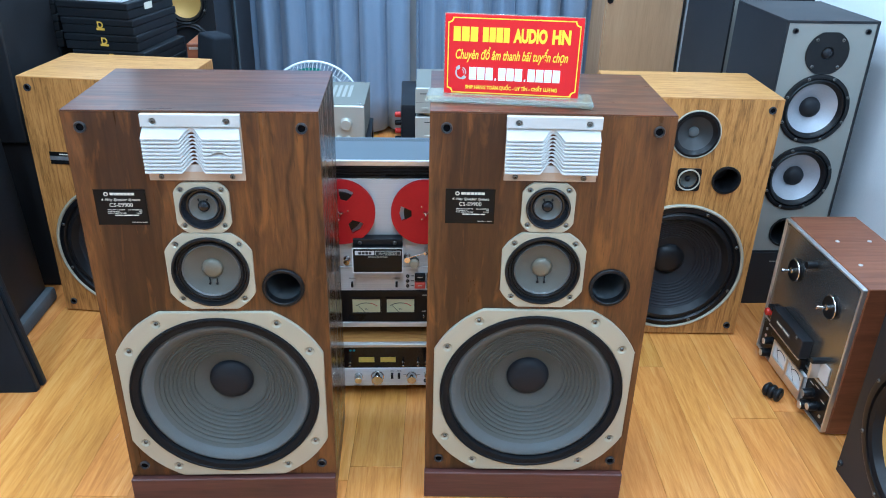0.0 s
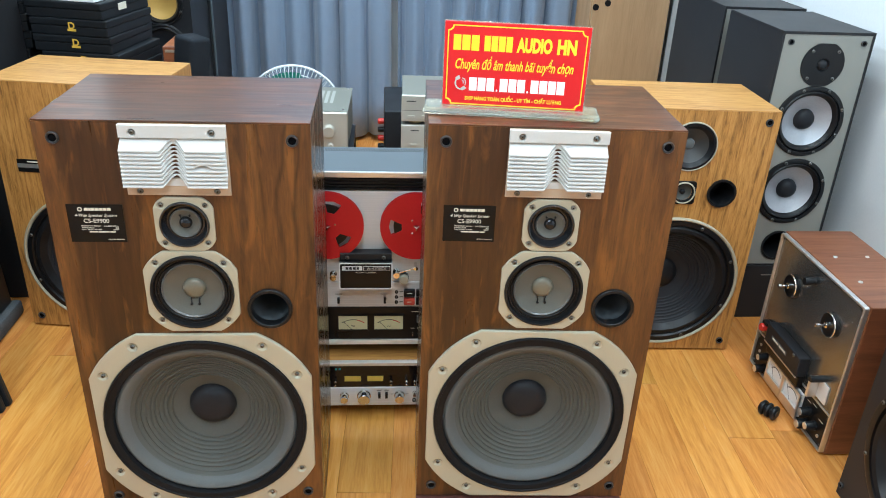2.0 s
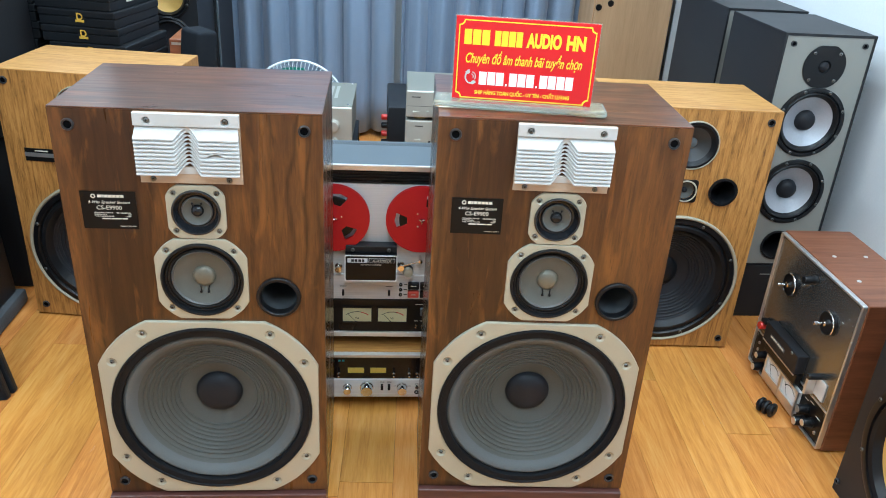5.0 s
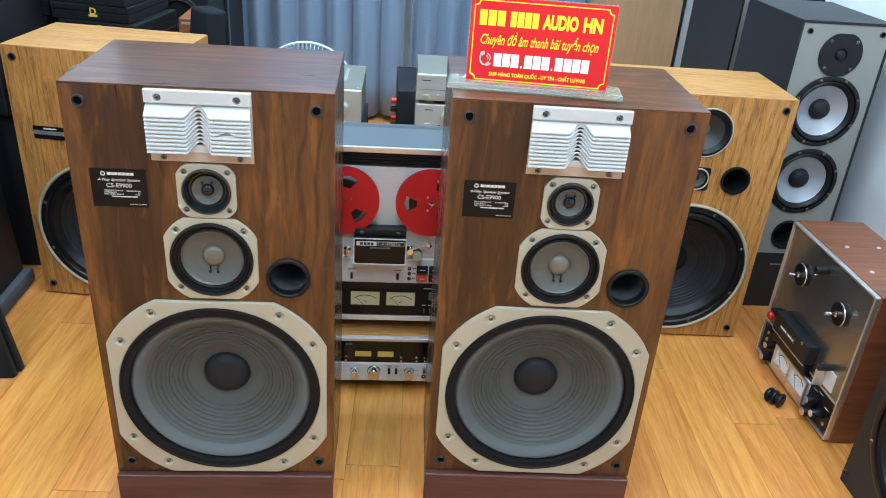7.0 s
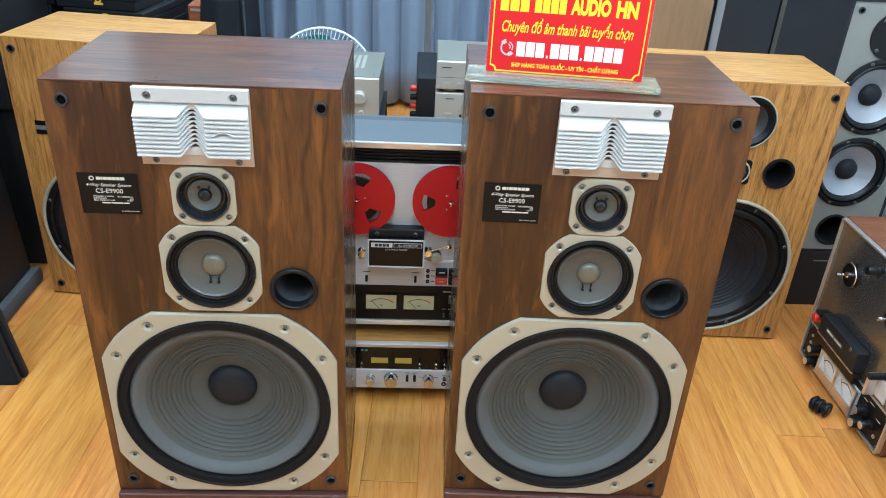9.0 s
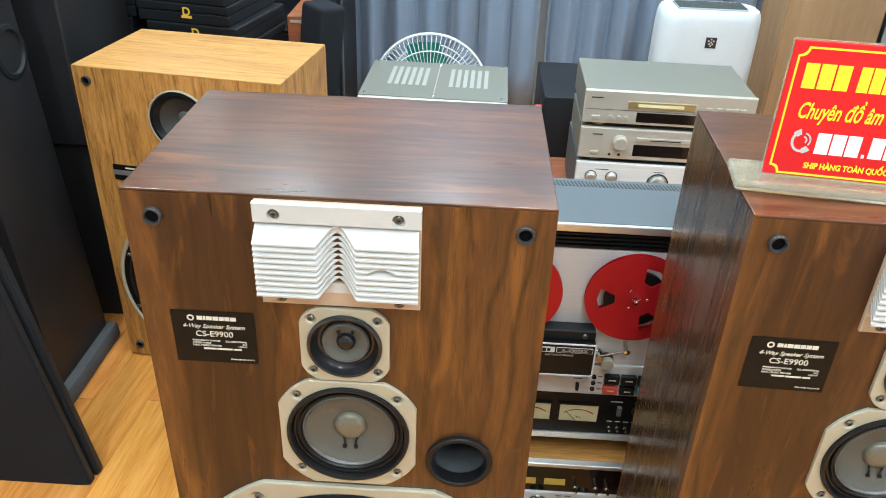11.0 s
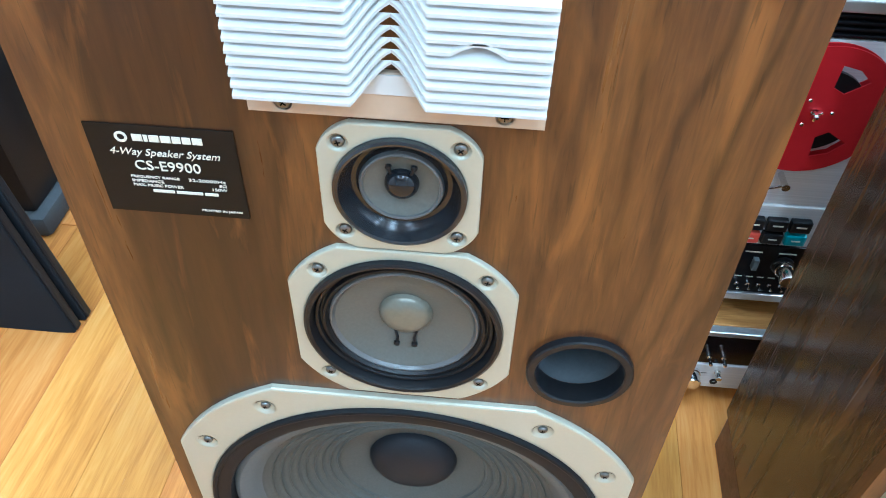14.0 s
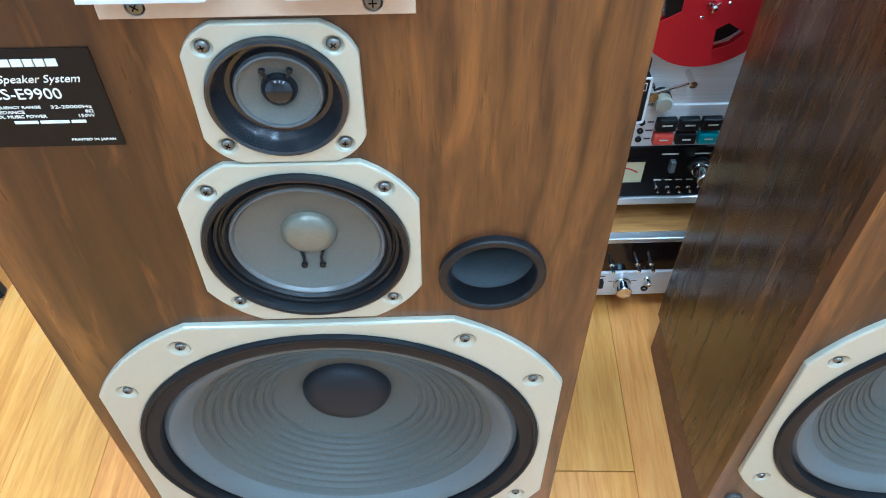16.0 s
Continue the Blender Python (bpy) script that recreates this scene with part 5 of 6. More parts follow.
def gold_cone_speaker():
    e = thing("studio_speaker", "dark brown speaker box with a golden woofer, beside a tape deck", "speaker", "", pose(1.04, 1.225, 0, 0, 0, -90))
    W, H = 0.233, 0.7
    hollow_case(e, -W, W, 0.016, 0.33, 0, H, WALNUT_DARK, WALNUT_DARK)
    part("baffle", plate(rect(-W, W, 0, H - 0.0031), [circle(0, 0.245, 0.175)], 0, 0.0158), BLACK, e)
    grille_sockets(e, [(-0.222, 0.03), (0.222, 0.03), (-0.215, 0.67), (0.215, 0.67)], 0, 0.008)
    driver(e, "woofer", "golden woofer cone", 0, 0.245, [
        ("woofer", [(0.145, 0.012), (0.05, 0.055)], GOLD_CONE, ""),
        ("chassis", [(0.195, -0.0003), (0.195, -0.007), (0.186, -0.01), (0.176, -0.008), (0.173, 0.0)], PANEL_BLACK, "black chassis ring"),
        ("surround", [(0.1735, 0.0), (0.165, -0.01), (0.155, -0.006), (0.1445, 0.0125)], RUBBER, "black rubber surround"),
        ("dust_cap", [(0.051, 0.0555), (0.04, 0.042), (0.02, 0.034), (0, 0.032)], RUBBER, "black dust cap")])
    for k in range(8):
        a = radians(22.5 + 45 * k)
        screw(e, 0.187 * math.cos(a), 0.245 + 0.187 * math.sin(a), -0.0095)


gold_cone_speaker()

# ---- hi-fi units, fan and purifier before the curtain ----


def champagne_amp():
    e = thing("amplifier", "champagne amplifier with round knobs, on a black stand", "amplifier", "", pose(-0.412, 2.805, 0.385, 0, 0, -1.5))
    W = 0.217
    part("chassis", box(-W + 0.002, W - 0.002, 0.016, 0.34, 0.012, 0.151, 0.002), CHAMP_TOP, e)
    lid = part("lid", box(-W, W, 0.012, 0.342, 0.1515, 0.155, 0.001), CHAMP_TOP, e, "grey champagne lid")
    part("fascia", box(-W, W, -0.004, 0.0118, 0.012, 0.1535, 0.004), CHAMP, e, "champagne front panel")
    for x0 in (-0.14, 0.045):
        for k in range(6):
            part("vent_slot", moved(box(-0.006, 0.006, -0.085, 0.085, 0, 0.0006), pose(x0 + k * 0.021, 0.2, 0.1551, 0, 0, 0)), SLOT_PALE, lid)
    part("lid_seam", box(-0.001, 0.001, 0.015, 0.34, 0.1551, 0.1556), CHAMP, lid)
    for x, y in ((-0.2, 0.03), (0.2, 0.03), (-0.2, 0.325), (0.2, 0.325), (0, 0.03), (0, 0.325)):
        part("lid_screw", upright([(0.005, 0.1552), (0.004, 0.1572), (0, 0.1575)], x, y, 12), CHROME, e)
    knob(e, 0.15, 0.087, 0.021, 0.022, CHAMP, -0.004, "volume_knob")
    knob(e, -0.15, 0.087, 0.021, 0.022, CHAMP, -0.004, "selector_knob")
    for x in (-0.09, -0.03, 0.03, 0.085, 0.12, 0.155):
        knob(e, x, 0.03, 0.0105, 0.014, CHAMP, -0.004, "small_knob")
    for x in (-0.17, 0.17):
        for y in (0.04, 0.3):
            part("foot", upright([(0.024, 0), (0.026, 0.006), (0.02, 0.0118), (0, 0.0118)], x, y, 24), BRASS, e, "brass-coloured foot")


def amp_stand():
    e = thing("equipment_stand", "low black equipment stand under an amplifier", "stand", "", pose(-0.412, 2.8, 0))
    part("top", box(-0.235, 0.235, 0, 0.36, 0.363, 0.3845, 0.002), BLACK, e)
    for x in (-0.225, 0.225):
        for y in (0.012, 0.348):
            part("leg", box(x - 0.01, x + 0.01, y - 0.01, y + 0.01, 0, 0.3628), PANEL_BLACK, e)
    part("shelf", box(-0.213, 0.213, 0.005, 0.355, 0.12, 0.138), BLACK, e)
    part("back_panel", box(-0.213, 0.213, 0.34, 0.352, 0.139, 0.3625), BLACK, e)


amp_stand()
champagne_amp()


def table_fan():
    e = thing("electric_fan", "white electric fan with a wire guard and mint blades", "fan", "", pose(-0.455, 3.5, 0))
    cz = 0.326
    part("base", upright([(0.15, 0), (0.15, 0.015), (0.12, 0.03), (0.03, 0.04), (0.022, 0.05), (0.022, 0.2), (0, 0.2)], 0, 0.1, 32), BRIGHT, e, smooth=True)
    part("motor", lathe([(0.0, 0.16), (0.05, 0.155), (0.06, 0.12), (0.06, 0.06), (0.045, 0.045), (0, 0.045)], 0, cz, 28), BRIGHT, e, smooth=True)

    def wire_ring(r, y, t=0.0022):
        bm = bmesh.new()
        seg = 64
        loops = []
        for i in range(seg):
            a = 2 * math.pi * i / seg
            loops.append([bm.verts.new(((r + t * math.cos(b)) * math.cos(a), y + t * math.sin(b), cz + (r + t * math.cos(b)) * math.sin(a))) for b in (0, math.pi / 2, math.pi, 1.5 * math.pi)])
        for i in range(seg):
            p, q = loops[i], loops[(i + 1) % seg]
            for k in range(4):
                bm.faces.new((p[k], p[(k + 1) % 4], q[(k + 1) % 4], q[k]))
        return bm
    part("rim", join(wire_ring(0.212, 0.0, 0.0055), wire_ring(0.16, -0.04), wire_ring(0.09, -0.055), wire_ring(0.16, 0.05)), BRIGHT, e, "white rim hoops", smooth=True)
    for side, name in ((-1, "front_guard"), (1, "rear_guard")):
        ws = []
        for k in range(72):
            a = 2 * math.pi * k / 72
            pts = [Vector((r * math.cos(a), side * d, cz + r * math.sin(a))) for r, d in ((0.212, 0.0), (0.195, 0.025), (0.15, 0.044), (0.09, 0.054), (0.03, 0.058))]
            for p, q in zip(pts, pts[1:]):
                b = bmesh.new()
                bmesh.ops.create_cone(b, segments=4, radius1=0.0013, radius2=0.0013, depth=(q - p).length, cap_ends=False)
                ws.append(moved(b, Matrix.Translation((p + q) / 2) @ (q - p).to_track_quat("Z", "Y").to_matrix().to_4x4()))
        part(name, join(*ws), BRIGHT, e, "white wire guard")
    part("badge", lathe([(0.035, -0.052), (0.035, -0.06), (0, -0.062)], 0, cz, 28), BRIGHT, e)
    for k in range(4):
        bm = bmesh.new()
        g = []
        for i in range(7):
            r = 0.03 + 0.155 * i / 6
            w = 0.35 + 0.55 * math.sin(math.pi * min(1, i / 5.2)) * 0.9
            g.append([bm.verts.new((r * math.cos(t * w), 0.012 * math.sin(t * 1.4), r * math.sin(t * w))) for t in (-1, -0.5, 0, 0.5, 1)])
        for a, b in zip(g, g[1:]):
            for j in range(4):
                bm.faces.new((a[j], a[j + 1], b[j + 1], b[j]))
        bmesh.ops.solidify(bm, geom=bm.faces[:], thickness=0.002)
        part("blade", moved(bm, Matrix.Translation((0, 0, cz)) @ Matrix.Rotation(radians(90 * k + 80), 4, "Y")), MINT, e, "mint green blade", smooth=True)


table_fan()


def air_purifier():
    e = thing("air_purifier", "white air purifier with a small black emblem", "air purifier", "", pose(0.58, 3.6, 0))
    sec = rounded(-0.19, 0.19, 0, 0.21, 0.08, 8)
    bm = bmesh.new()
    rows = []
    for z, k in ((0.0, 0.97), (0.02, 1.0), (0.56, 1.0), (0.6, 0.99), (0.62, 0.97), (0.632, 0.93)):
        rows.append([bm.verts.new((x * k, 0.105 + (y - 0.105) * k, z)) for x, y in sec])
    for a, b in zip(rows, rows[1:]):
        for i in range(len(sec)):
            j = (i + 1) % len(sec)
            bm.faces.new((a[i], a[j], b[j], b[i]))
    bm.faces.new(rows[-1]), bm.faces.new(rows[0][::-1])
    part("body", bm, BRIGHT, e, "glossy white body", smooth=True)
    part("outlet", box(-0.13, 0.13, 0.05, 0.16, 0.633, 0.638, 0.002), GREYMETAL, e)
    for k in range(7):
        part("outlet_slat", box(-0.125, 0.125, 0.055 + k * 0.0145, 0.061 + k * 0.0145, 0.6385, 0.643), SURROUND, e)
    b = part("emblem", box(-0.02, 0.02, -0.0015, -0.0003, 0.505, 0.545), INK, e, "black square emblem")
    part("emblem_dots", join(*[lathe([(0.0032, 0), (0.0032, -0.0006), (0, -0.0006)], x, z, 10, -0.0016) for x, z in ((0, 0.527), (-0.009, 0.532), (0.009, 0.532), (-0.006, 0.521), (0.006, 0.521), (0, 0.538), (0, 0.514))]), PRINT, b)


air_purifier()


def hifi_table():
    e = thing("low_table", "low reddish wooden table carrying stacked hi-fi units", "table", "", pose(0.17, 2.56, 0))
    part("tabletop", box(-0.26, 0.28, 0, 0.42, 0.275, 0.305, 0.004), REDWOOD, e)
    for x in (-0.22, 0.24):
        for y in (0.04, 0.38):
            part("leg", box(x - 0.02, x + 0.02, y - 0.02, y + 0.02, 0, 0.2748, 0.002), REDWOOD, e)
    part("apron", box(-0.199, 0.219, 0.03, 0.048, 0.215, 0.2745), REDWOOD, e)


hifi_table()


def stack_unit(name, label, category, z, h, depth, m_front, m_lid, build, x=0.207, y=2.588, foot=0.012):
    e = thing(name, label, category, "stacked hi-fi units", pose(x, y, z, 0, 0, -1.5))
    part("chassis", box(-0.215, 0.215, 0.0122, depth, foot, h - 0.002, 0.002), m_lid, e)
    part("fascia", box(-0.217, 0.217, 0, 0.012, foot, h, 0.003), m_front, e)
    for fx in (-0.17, 0.17):
        for fy in (0.04, depth - 0.05):
            part("foot", upright([(0.022, 0), (0.023, foot * 0.6), (0.019, foot - 0.0002), (0, foot - 0.0002)], fx, fy, 20), BRASS, e)
    build(e)
    return e


def amp_front(e):
    for x, z, r in ((-0.175, 0.118, 0.0145), (-0.12, 0.118, 0.0145), (-0.18, 0.07, 0.0125), (-0.13, 0.07, 0.0125), (0.004, 0.105, 0.0265), (0.117, 0.105, 0.0155), (0.105, 0.06, 0.0145), (0.18, 0.1, 0.022)):
        k = knob(e, x, z, r * 0.86, 0.018, TRIM, 0, "knob", "silver knob")
        part("knob_ring", lathe([(r * 1.12, -0.0003), (r * 1.12, -0.001), (r * 0.98, -0.001)], x, z, 28), INK, k)
    for x in (-0.085, -0.07, -0.045, 0.035, 0.05, 0.064):
        part("lever", box(x - 0.004, x + 0.004, -0.008, 0, 0.072, 0.09, 0.001), RUBBER, e)
    for x in (0.14, 0.165):
        part("jack", lathe([(0.006, 0), (0.006, -0.003), (0.003, -0.003), (0.003, 0)], x, 0.042, 14), PANEL_BLACK, e)
    for a, b in ((-0.165, -0.13), (-0.01, 0.018), (0.105, 0.13), (0.165, 0.195)):
        part("panel_print", bars([(a, b)], 0.138, 0.1395, -0.0002), INK, e)


def tuner_front(e):
    knob(e, -0.112, 0.06, 0.018, 0.018, CHAMP, 0, "jog_knob")
    knob(e, 0.15, 0.058, 0.013, 0.016, CHAMP, 0, "small_knob")
    part("display", box(-0.075, 0.072, -0.0012, -0.0002, 0.024, 0.056), GLASS_BLACK, e, "black display window")
    part("tray", box(-0.07, 0.085, -0.004, -0.0002, 0.066, 0.076, 0.001), CHAMP, e)
    part("tray_slot", box(-0.035, 0.045, -0.0046, -0.0041, 0.069, 0.072), INK, e)
    for x, z in ((0.1, 0.07), (0.125, 0.07), (0.095, 0.048), (0.115, 0.048), (0.135, 0.048)):
        part("button", lathe([(0.0045, 0), (0.0045, -0.003), (0, -0.0035)], x, z, 14), CHAMP, e)
    for x in (0.1, 0.13, 0.155):
        part("flat_button", box(x - 0.011, x + 0.011, -0.003, 0, 0.026, 0.032, 0.0008), CHAMP, e)
    part("power_button", box(-0.185, -0.165, -0.004, 0, 0.026, 0.033, 0.001), CHAMP, e)
    part("brand_bar", bars([(-0.185, -0.158)], 0.078, 0.081, -0.0002), INK, e)
    for x in (-0.135, -0.11):
        part("small_jack", lathe([(0.004, 0), (0.004, -0.002), (0, -0.002)], x, 0.026, 12), CHROME, e)


def player_front(e):
    part("tray", box(-0.105, 0.065, -0.004, -0.0002, 0.056, 0.075, 0.001), BRASS, e, "brass-tinted disc tray")
    part("tray_slot", box(-0.08, 0.035, -0.0047, -0.0041, 0.062, 0.07), METER, e)
    part("display", box(-0.08, 0.085, -0.0012, -0.0002, 0.02, 0.046), GLASS_BLACK, e, "dark display window")
    part("groove", box(-0.214, 0.214, -0.0006, -0.0001, 0.0492, 0.0502), INK, e)
    part("power_button", box(-0.195, -0.173, -0.004, 0, 0.024, 0.033, 0.001), CHAMP, e)
    for x in (-0.145, -0.125, -0.105):
        part("small_knob", lathe([(0.005, 0), (0.005, -0.008), (0, -0.008)], x, 0.03, 14), CHAMP, e)
    for x in (0.1, 0.127, 0.147, 0.166, 0.185):
        part("flat_button", box(x - 0.008, x + 0.008, -0.003, 0, 0.062, 0.069, 0.0008), CHAMP, e)
    for k in range(6):
        part("button", lathe([(0.0032, 0), (0.0032, -0.002), (0, -0.002)], 0.102 + 0.016 * (k % 3), 0.027 + 0.011 * (k // 3), 12), CHAMP, e)
    for x in (0.16, 0.19):
        knob(e, x, 0.032, 0.008, 0.012, CHAMP, 0, "small_knob")
    part("brand_bar", bars([(-0.2, -0.17)], 0.079, 0.082, -0.0002), INK, e)


stack_unit("amplifier", "silver integrated amplifier with many round knobs, on a low table", "amplifier", 0.3055, 0.158, 0.3, STEEL, SLATE, amp_front)
stack_unit("disc_recorder", "champagne hi-fi unit with a jog knob, stacked on an amplifier", "hi-fi unit", 0.464, 0.098, 0.27, CHAMP, CHAMP_TOP, tuner_front, 0.207)
stack_unit("disc_player", "champagne disc player on top of a hi-fi stack", "disc player", 0.5625, 0.1, 0.28, CHAMP, CHAMP_TOP, player_front, 0.207)


def black_box_speaker():
    e = thing("black_box_speaker", "black speaker box with red and black terminals", "speaker", "", pose(-0.06, 3.13, 0))
    part("cabinet", box(0, 0.4, 0, 0.39, 0, 0.45, 0.006), BLACK, e, smooth=True)
    part("terminal_plate", box(-0.003, -0.0002, 0.01, 0.1, 0.25, 0.42), PANEL_BLACK, e)
    for k, (z, mt) in enumerate(((0.40, REDPLASTIC), (0.365, RUBBER), (0.33, REDPLASTIC), (0.295, RUBBER))):
        bm = lathe([(0.012, 0), (0.012, -0.02), (0.009, -0.024), (0, -0.024)], 0, 0, 16)
        part("terminal", moved(bm, pose(-0.0032, 0.03, z, 0, 0, -90)), mt, e, "screw terminal", smooth=True)


black_box_speaker()


def wardrobe():
    e = thing("wardrobe", "tall pale wooden wardrobe beside the curtain", "wardrobe", "", pose(0, 0, 0))
    part("side_panel", box(0.92, 1.3, 3.85, 4.25, 0, 2.2, 0.002), BOARD, e)
    part("door", box(0.925, 1.295, 3.83, 3.8485, 0.06, 2.19, 0.002), BOARD, e)
    for x, z in ((0.939, 0.77), (0.995, 0.79)):
        part("cable_hole", lathe([(0.015, 0), (0.015, -0.003), (0.011, -0.003), (0.0, -0.002)], x, z, 20, 3.8298), PANEL_BLACK, e, "round black cable hole")


wardrobe()


def grey_cabinet():
    e = thing("metal_cabinet", "pale grey steel cabinet with hanging black cables", "cabinet", "", pose(0, 0, 0))
    part("body", box(1.31, 1.45, 3.6, 3.83, 0, 1.5, 0.004), GREYMETAL, e)


grey_cabinet()


def cables():
    e = thing("cable_bundle", "tangled black cables hanging on a grey cabinet", "cable", "", pose(1.36, 3.58, 0))
    rng = random.Random(5)
    for k in range(5):
        cu = bpy.data.curves.new("cable", "CURVE")
        cu.dimensions, cu.bevel_depth, cu.bevel_resolution = "3D", 0.004, 2
        sp = cu.splines.new("BEZIER")
        pts = [(0.02 + rng.uniform(-0.02, 0.02), 0, 0.78), (-0.03 + rng.uniform(-0.02, 0.03), -0.02, 0.6), (0.0 + rng.uniform(-0.03, 0.03), -0.01, 0.36 + rng.uniform(-0.04, 0.04)), (0.035, -0.015, 0.55)]
        sp.bezier_points.add(len(pts) - 1)
        for b, p in zip(sp.bezier_points, pts):
            b.co, b.handle_left_type, b.handle_right_type = p, "AUTO", "AUTO"
        tmp = bpy.data.objects.new("tmp", cu)
        scene.collection.objects.link(tmp)
        bpy.context.view_layer.update()
        me = bpy.data.meshes.new_from_object(tmp.evaluated_get(bpy.context.evaluated_depsgraph_get()))
        bpy.data.objects.remove(tmp)
        me.materials.append(RUBBER)
        o = new("cable", me)
        o.parent = e


cables()

# ---- black boxes and speakers on the west side ----


def black_tower(m, w, d, h, label, base=True):
    e = thing("black_tower", label, "speaker", "black tower speakers", m)
    z0 = 0.05 if base else 0.0
    part("cabinet", box(-w, 0, 0, d, z0, h, 0.006), BLACK, e, smooth=True)
    if base:
        part("base", box(-w - 0.01, 0.022, -0.02, d + 0.02, 0, 0.0495, 0.012), CARPET, e, "grey carpeted base", smooth=True)
    return e


t1 = black_tower(pose(-1.235, 2.05, 0, 0, -3.2, 0), 0.36, 0.26, 1.5, "tall black speaker cabinet on a grey carpeted base", True)
part("side_handle", moved(lathe([(0.058, 0), (0.056, -0.005), (0.047, -0.006), (0.043, 0.0)], 0, 0, 40), pose(0.0, 0.199, 0.80, 0, 0, 90)), CARD, t1, "round black handle cup", smooth=True)
t2 = thing("stacked_cabinets", "two black cabinets stacked beside an oak speaker", "cabinet", "", pose(-1.225, 2.42, 0))
part("lower_cabinet", box(-0.4, 0, 0, 0.34, 0, 0.52, 0.006), BLACK, t2)
part("upper_cabinet", box(-0.42, -0.012, -0.02, 0.34, 0.522, 1.5, 0.006), BLACK, t2)
part("corner_knob", lathe([(0.008, 0), (0.008, -0.008), (0.005, -0.012), (0, -0.012)], -0.1, 0.56, 14, -0.02), PANEL_BLACK, t2)


def leaning_grille(m, label):
    e = thing("speaker_grille", label, "speaker grille", "leaning grilles", m)
    part("frame", box(-0.42, 0, 0, 0.017, 0, 0.95, 0.004), BLACK, e)
    part("cloth", box(-0.419, -0.001, -0.006, -0.0002, 0.001, 0.949, 0.003), CLOTH, e, "stretched black grille cloth")
    return e


leaning_grille(pose(-1.068, 1.812, 0.001, 0, -8.6, 0), "black cloth speaker grille leaning beside a tower")
leaning_grille(pose(-1.062, 1.842, 0.001, 0, -8.4, 2), "black cloth speaker grille leaning behind another")


def carton(m, w, d, h, mark, label):
    e = thing("black_carton", label, "box", "stacked black cartons", m)
    part("tray", box(-w / 2, w / 2, 0, d, 0, h * 0.55, 0.003), CARD, e)
    part("lid", box(-w / 2 - 0.002, w / 2 + 0.002, -0.002, d + 0.002, h * 0.555, h, 0.004), CARD, e)
    if mark:
        arch = [(0.012 + r * math.sin(radians(a)), h * 0.62 + r * math.cos(radians(a))) for r in (0.011,) for a in range(0, 181, 20)]
        inner = [(0.012 + 0.0065 * math.sin(radians(a)), h * 0.62 + 0.0065 * math.cos(radians(a))) for a in range(0, 181, 20)]
        part("brand_mark", plate([(0.002, h * 0.62 + 0.011)] + arch + [(0.002, h * 0.62 - 0.011)], [[(0.0065, h * 0.62 + 0.0065)] + inner + [(0.0065, h * 0.62 - 0.0065)]], -0.0031, -0.0022), GOLDPRINT, e, "gold rounded mark")
        part("brand_bar", bars([(-0.003, 0.027)], h * 0.28, h * 0.42, -0.0028), GOLDPRINT, e)
    return e


def carton_stack():
    h = 0.052
    rng = random.Random(4)
    pale = thing("storage_crate", "black crate under a stack of cartons", "crate", "", pose(-1.08, 2.72, 0))
    part("body", box(-0.13, 0.13, 0, 0.3, 0, 0.644, 0.006), BLACK, pale)
    for k, (x, y, tw) in enumerate(((-1.045, 2.70, -10), (-1.05, 2.705, -11), (-1.07, 2.71, -10), (-1.075, 2.71, -12))):
        carton(pose(x, y, 0.645 + k * (h + 0.001), 0, 0, tw), 0.26, 0.3, h, True, "flat black carton with a gold mark, in a stack")
    top = carton(pose(-1.085, 2.715, 0.645 + 4 * (h + 0.001), 0, 0, -13), 0.26, 0.3, h, False, "flat black carton with a small white label")
    part("white_label", box(0.132, 0.133, 0.1, 0.15, 0.018, 0.04), PRINT, top)
    e = thing("white_tray", "white ribbed tray lying on stacked cartons", "tray", "", pose(-1.09, 2.72, 0.645 + 5 * (h + 0.001), 0, 0, -13))
    part("tray", box(-0.12, 0.115, 0.0, 0.27, 0, 0.012, 0.002), BRIGHT, e)
    for k in range(11):
        part("rib", box(-0.115 + k * 0.0205, -0.102 + k * 0.0205, 0.004, 0.266, 0.0121, 0.016), BRIGHT, e)
    side = thing("storage_crate", "black crate under smaller cartons", "crate", "", pose(-1.36, 2.78, 0))
    part("body", box(-0.13, 0.12, 0, 0.3, 0, 0.579, 0.006), BLACK, side)
    for k in range(6):
        carton(pose(-1.355 + rng.uniform(-0.008, 0.008), 2.77, 0.58 + k * 0.056, 0, 0, rng.uniform(-6, 0)), 0.26, 0.28, 0.055, False, "flat black carton in a stack")


carton_stack()


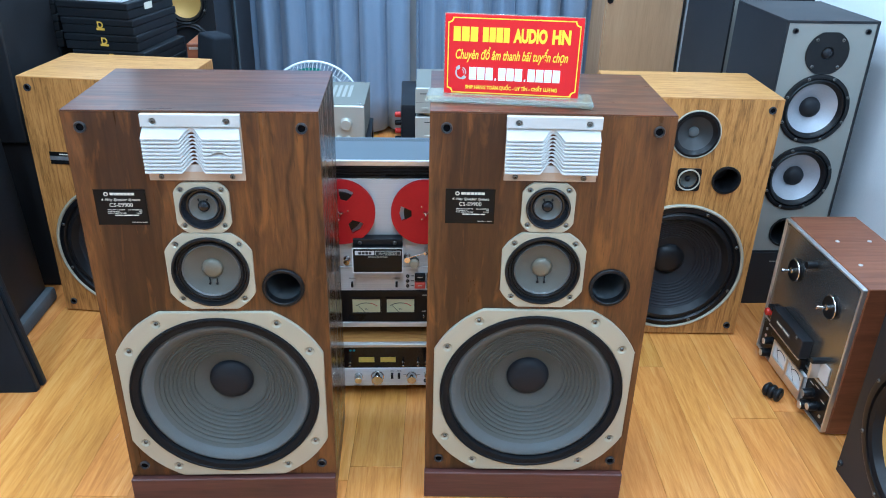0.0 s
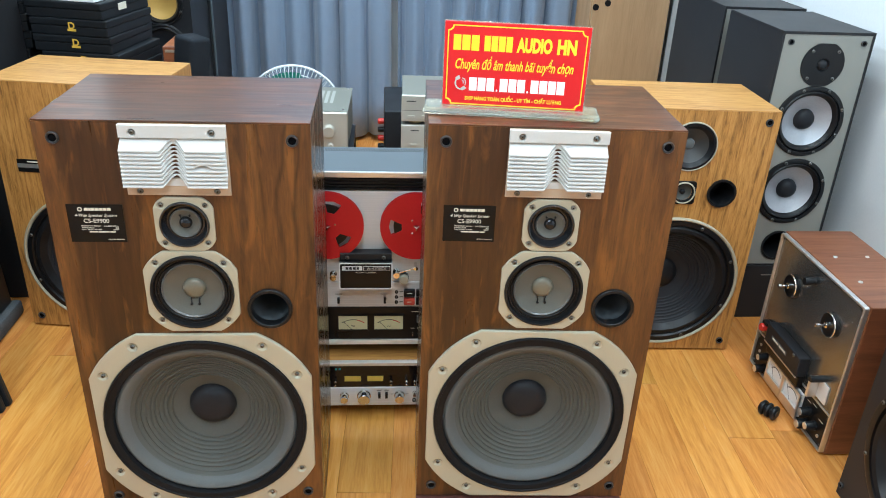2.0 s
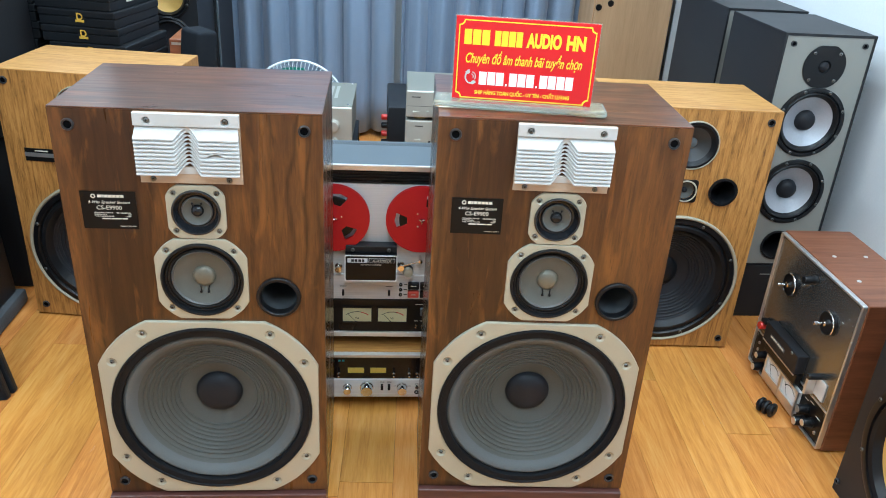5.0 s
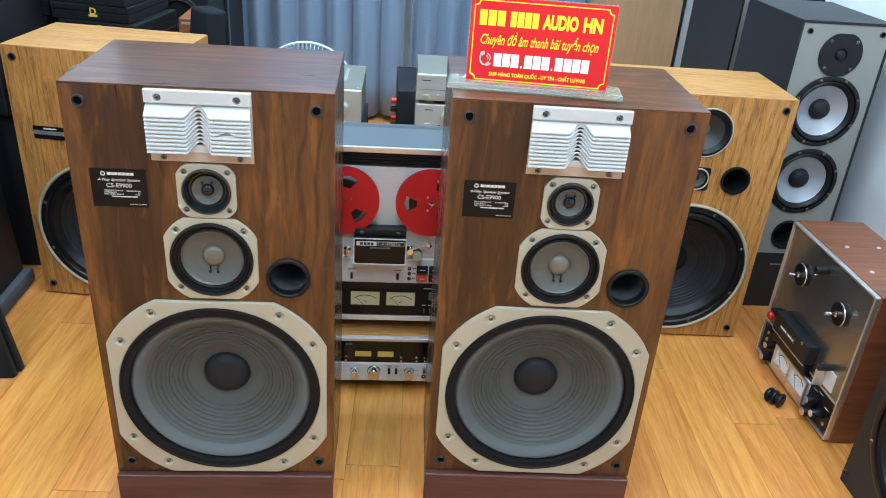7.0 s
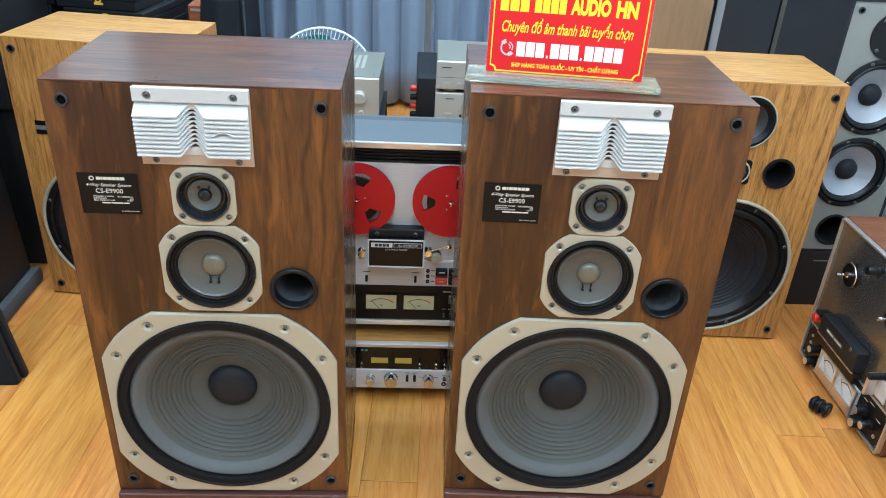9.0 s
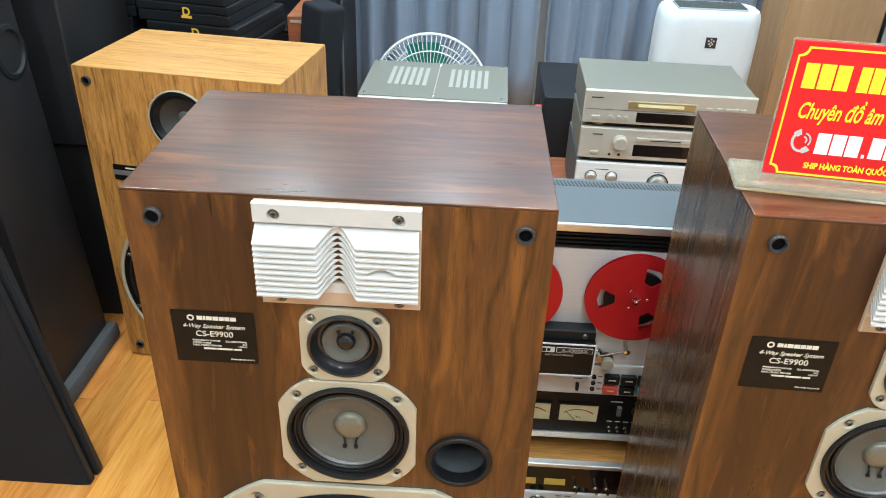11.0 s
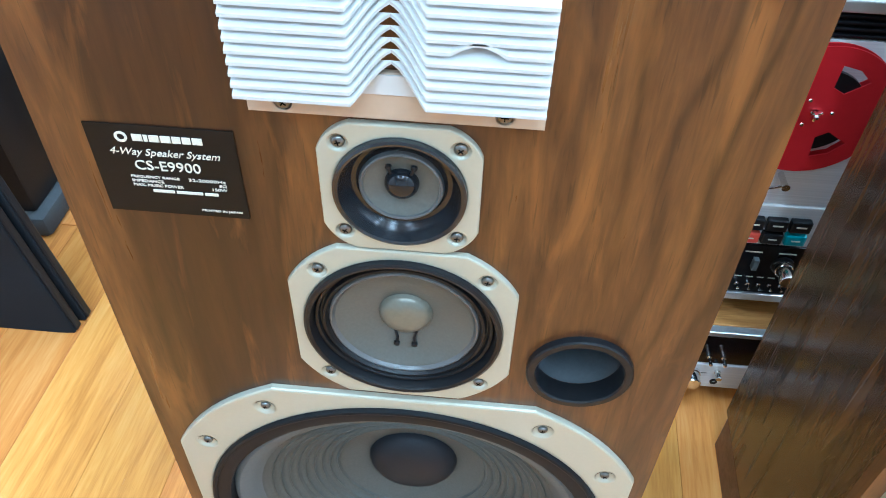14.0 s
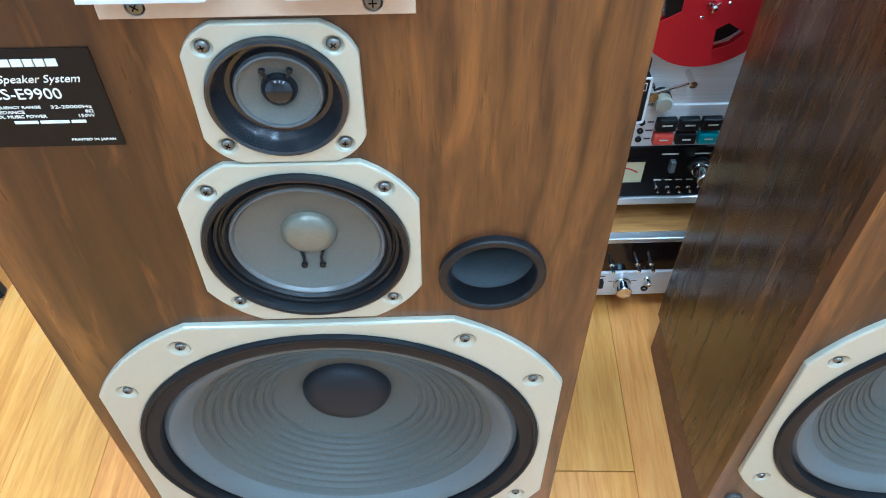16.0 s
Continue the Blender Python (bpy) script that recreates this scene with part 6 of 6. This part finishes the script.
def gold_driver_tower():
    e = thing("monitor_speaker", "tall black speaker with a golden cone, behind cartons", "speaker", "", pose(-0.935, 3.3, 0))
    hollow_case(e, -0.12, 0.115, 0.016, 0.32, 0, 1.3, BLACK, BLACK)
    part("baffle", plate(rect(-0.12, 0.115, 0, 1.2969), [circle(0, 0.815, 0.075), circle(0, 0.652, 0.075)], 0, 0.0158), BLACK, e)
    for z, mt in ((0.815, GOLD_CONE), (0.652, DUST)):
        driver(e, "woofer", "golden cone" if mt == GOLD_CONE else "black cone", 0, z, [
            ("woofer", [(0.062, 0.006), (0.02, 0.022), (0, 0.022)], mt, ""),
            ("chassis", [(0.088, -0.0003), (0.088, -0.006), (0.082, -0.009), (0.078, -0.002), (0.07, -0.008), (0.0615, 0.0065)], RUBBER, "black ring")])
        for a in (20, 160, 200, 340):
            screw(e, 0.083 * math.cos(radians(a)), z + 0.083 * math.sin(radians(a)), -0.009)
    p = thing("dark_cabinet", "tall black cabinet with a grey metal edge beside the curtain", "cabinet", "", pose(-0.90, 3.62, 0))
    part("body", box(-0.4, 0.09, 0, 0.4, 0, 1.9, 0.004), BLACK, p)
    part("edge_strip", box(0.0905, 0.098, 0.0, 0.02, 0, 1.9, 0.002), SLATE, p)


gold_driver_tower()


def brown_box():
    e = thing("small_brown_speaker", "small reddish-brown box with a metal plate", "speaker", "", pose(-0.762, 2.87, 0))
    part("body", box(-0.07, 0.0, 0, 0.2, 0, 0.742, 0.003), REDWOOD, e)
    part("metal_plate", box(-0.062, -0.02, -0.002, -0.0003, 0.722, 0.731), TRIM, e)
    f = thing("slanted_panel", "black upholstered panel leaning beside a brown box", "panel", "", pose(-0.85, 2.84, 0, -4, 5, -38))
    part("pad", box(-0.035, 0.06, 0, 0.09, 0.0, 0.79, 0.014, 3), CLOTH, f, smooth=True)


brown_box()

# ---- floor planks ----


def lay_planks():
    rng = random.Random(11)
    width, length, lean = 0.128, 1.22, 2.6
    first = None
    x = X0 - 0.052
    while x < X1 + 0.3:
        y = Y0 - rng.uniform(0.1, length)
        while y < Y1:
            a, b = max(y, Y0 - 0.08), min(y + length, Y1 + 0.08)
            mid = (a + b) / 2
            xx = x + math.tan(radians(lean)) * (mid - 1.5)
            if X0 - 0.03 < xx < X1 + 0.03 and b - a > 0.05:
                if b - a < length - 0.001 or first is None:
                    n = b - a
                    p = part("plank", box(-width / 2 + 0.0002, width / 2 - 0.0002, -n / 2 + 0.0002, n / 2 - 0.0002, -0.0119, 0.0, 0.0007, 1), FLOOR, floor)
                    p.matrix_basis = pose(xx, mid, 0, 0, 0, -lean)
                    if n > length - 0.001:
                        first = p
                else:
                    same_part("plank", first, floor, xx, mid, 0, -lean)
            y += length
        x += width / math.cos(radians(lean))


lay_planks()
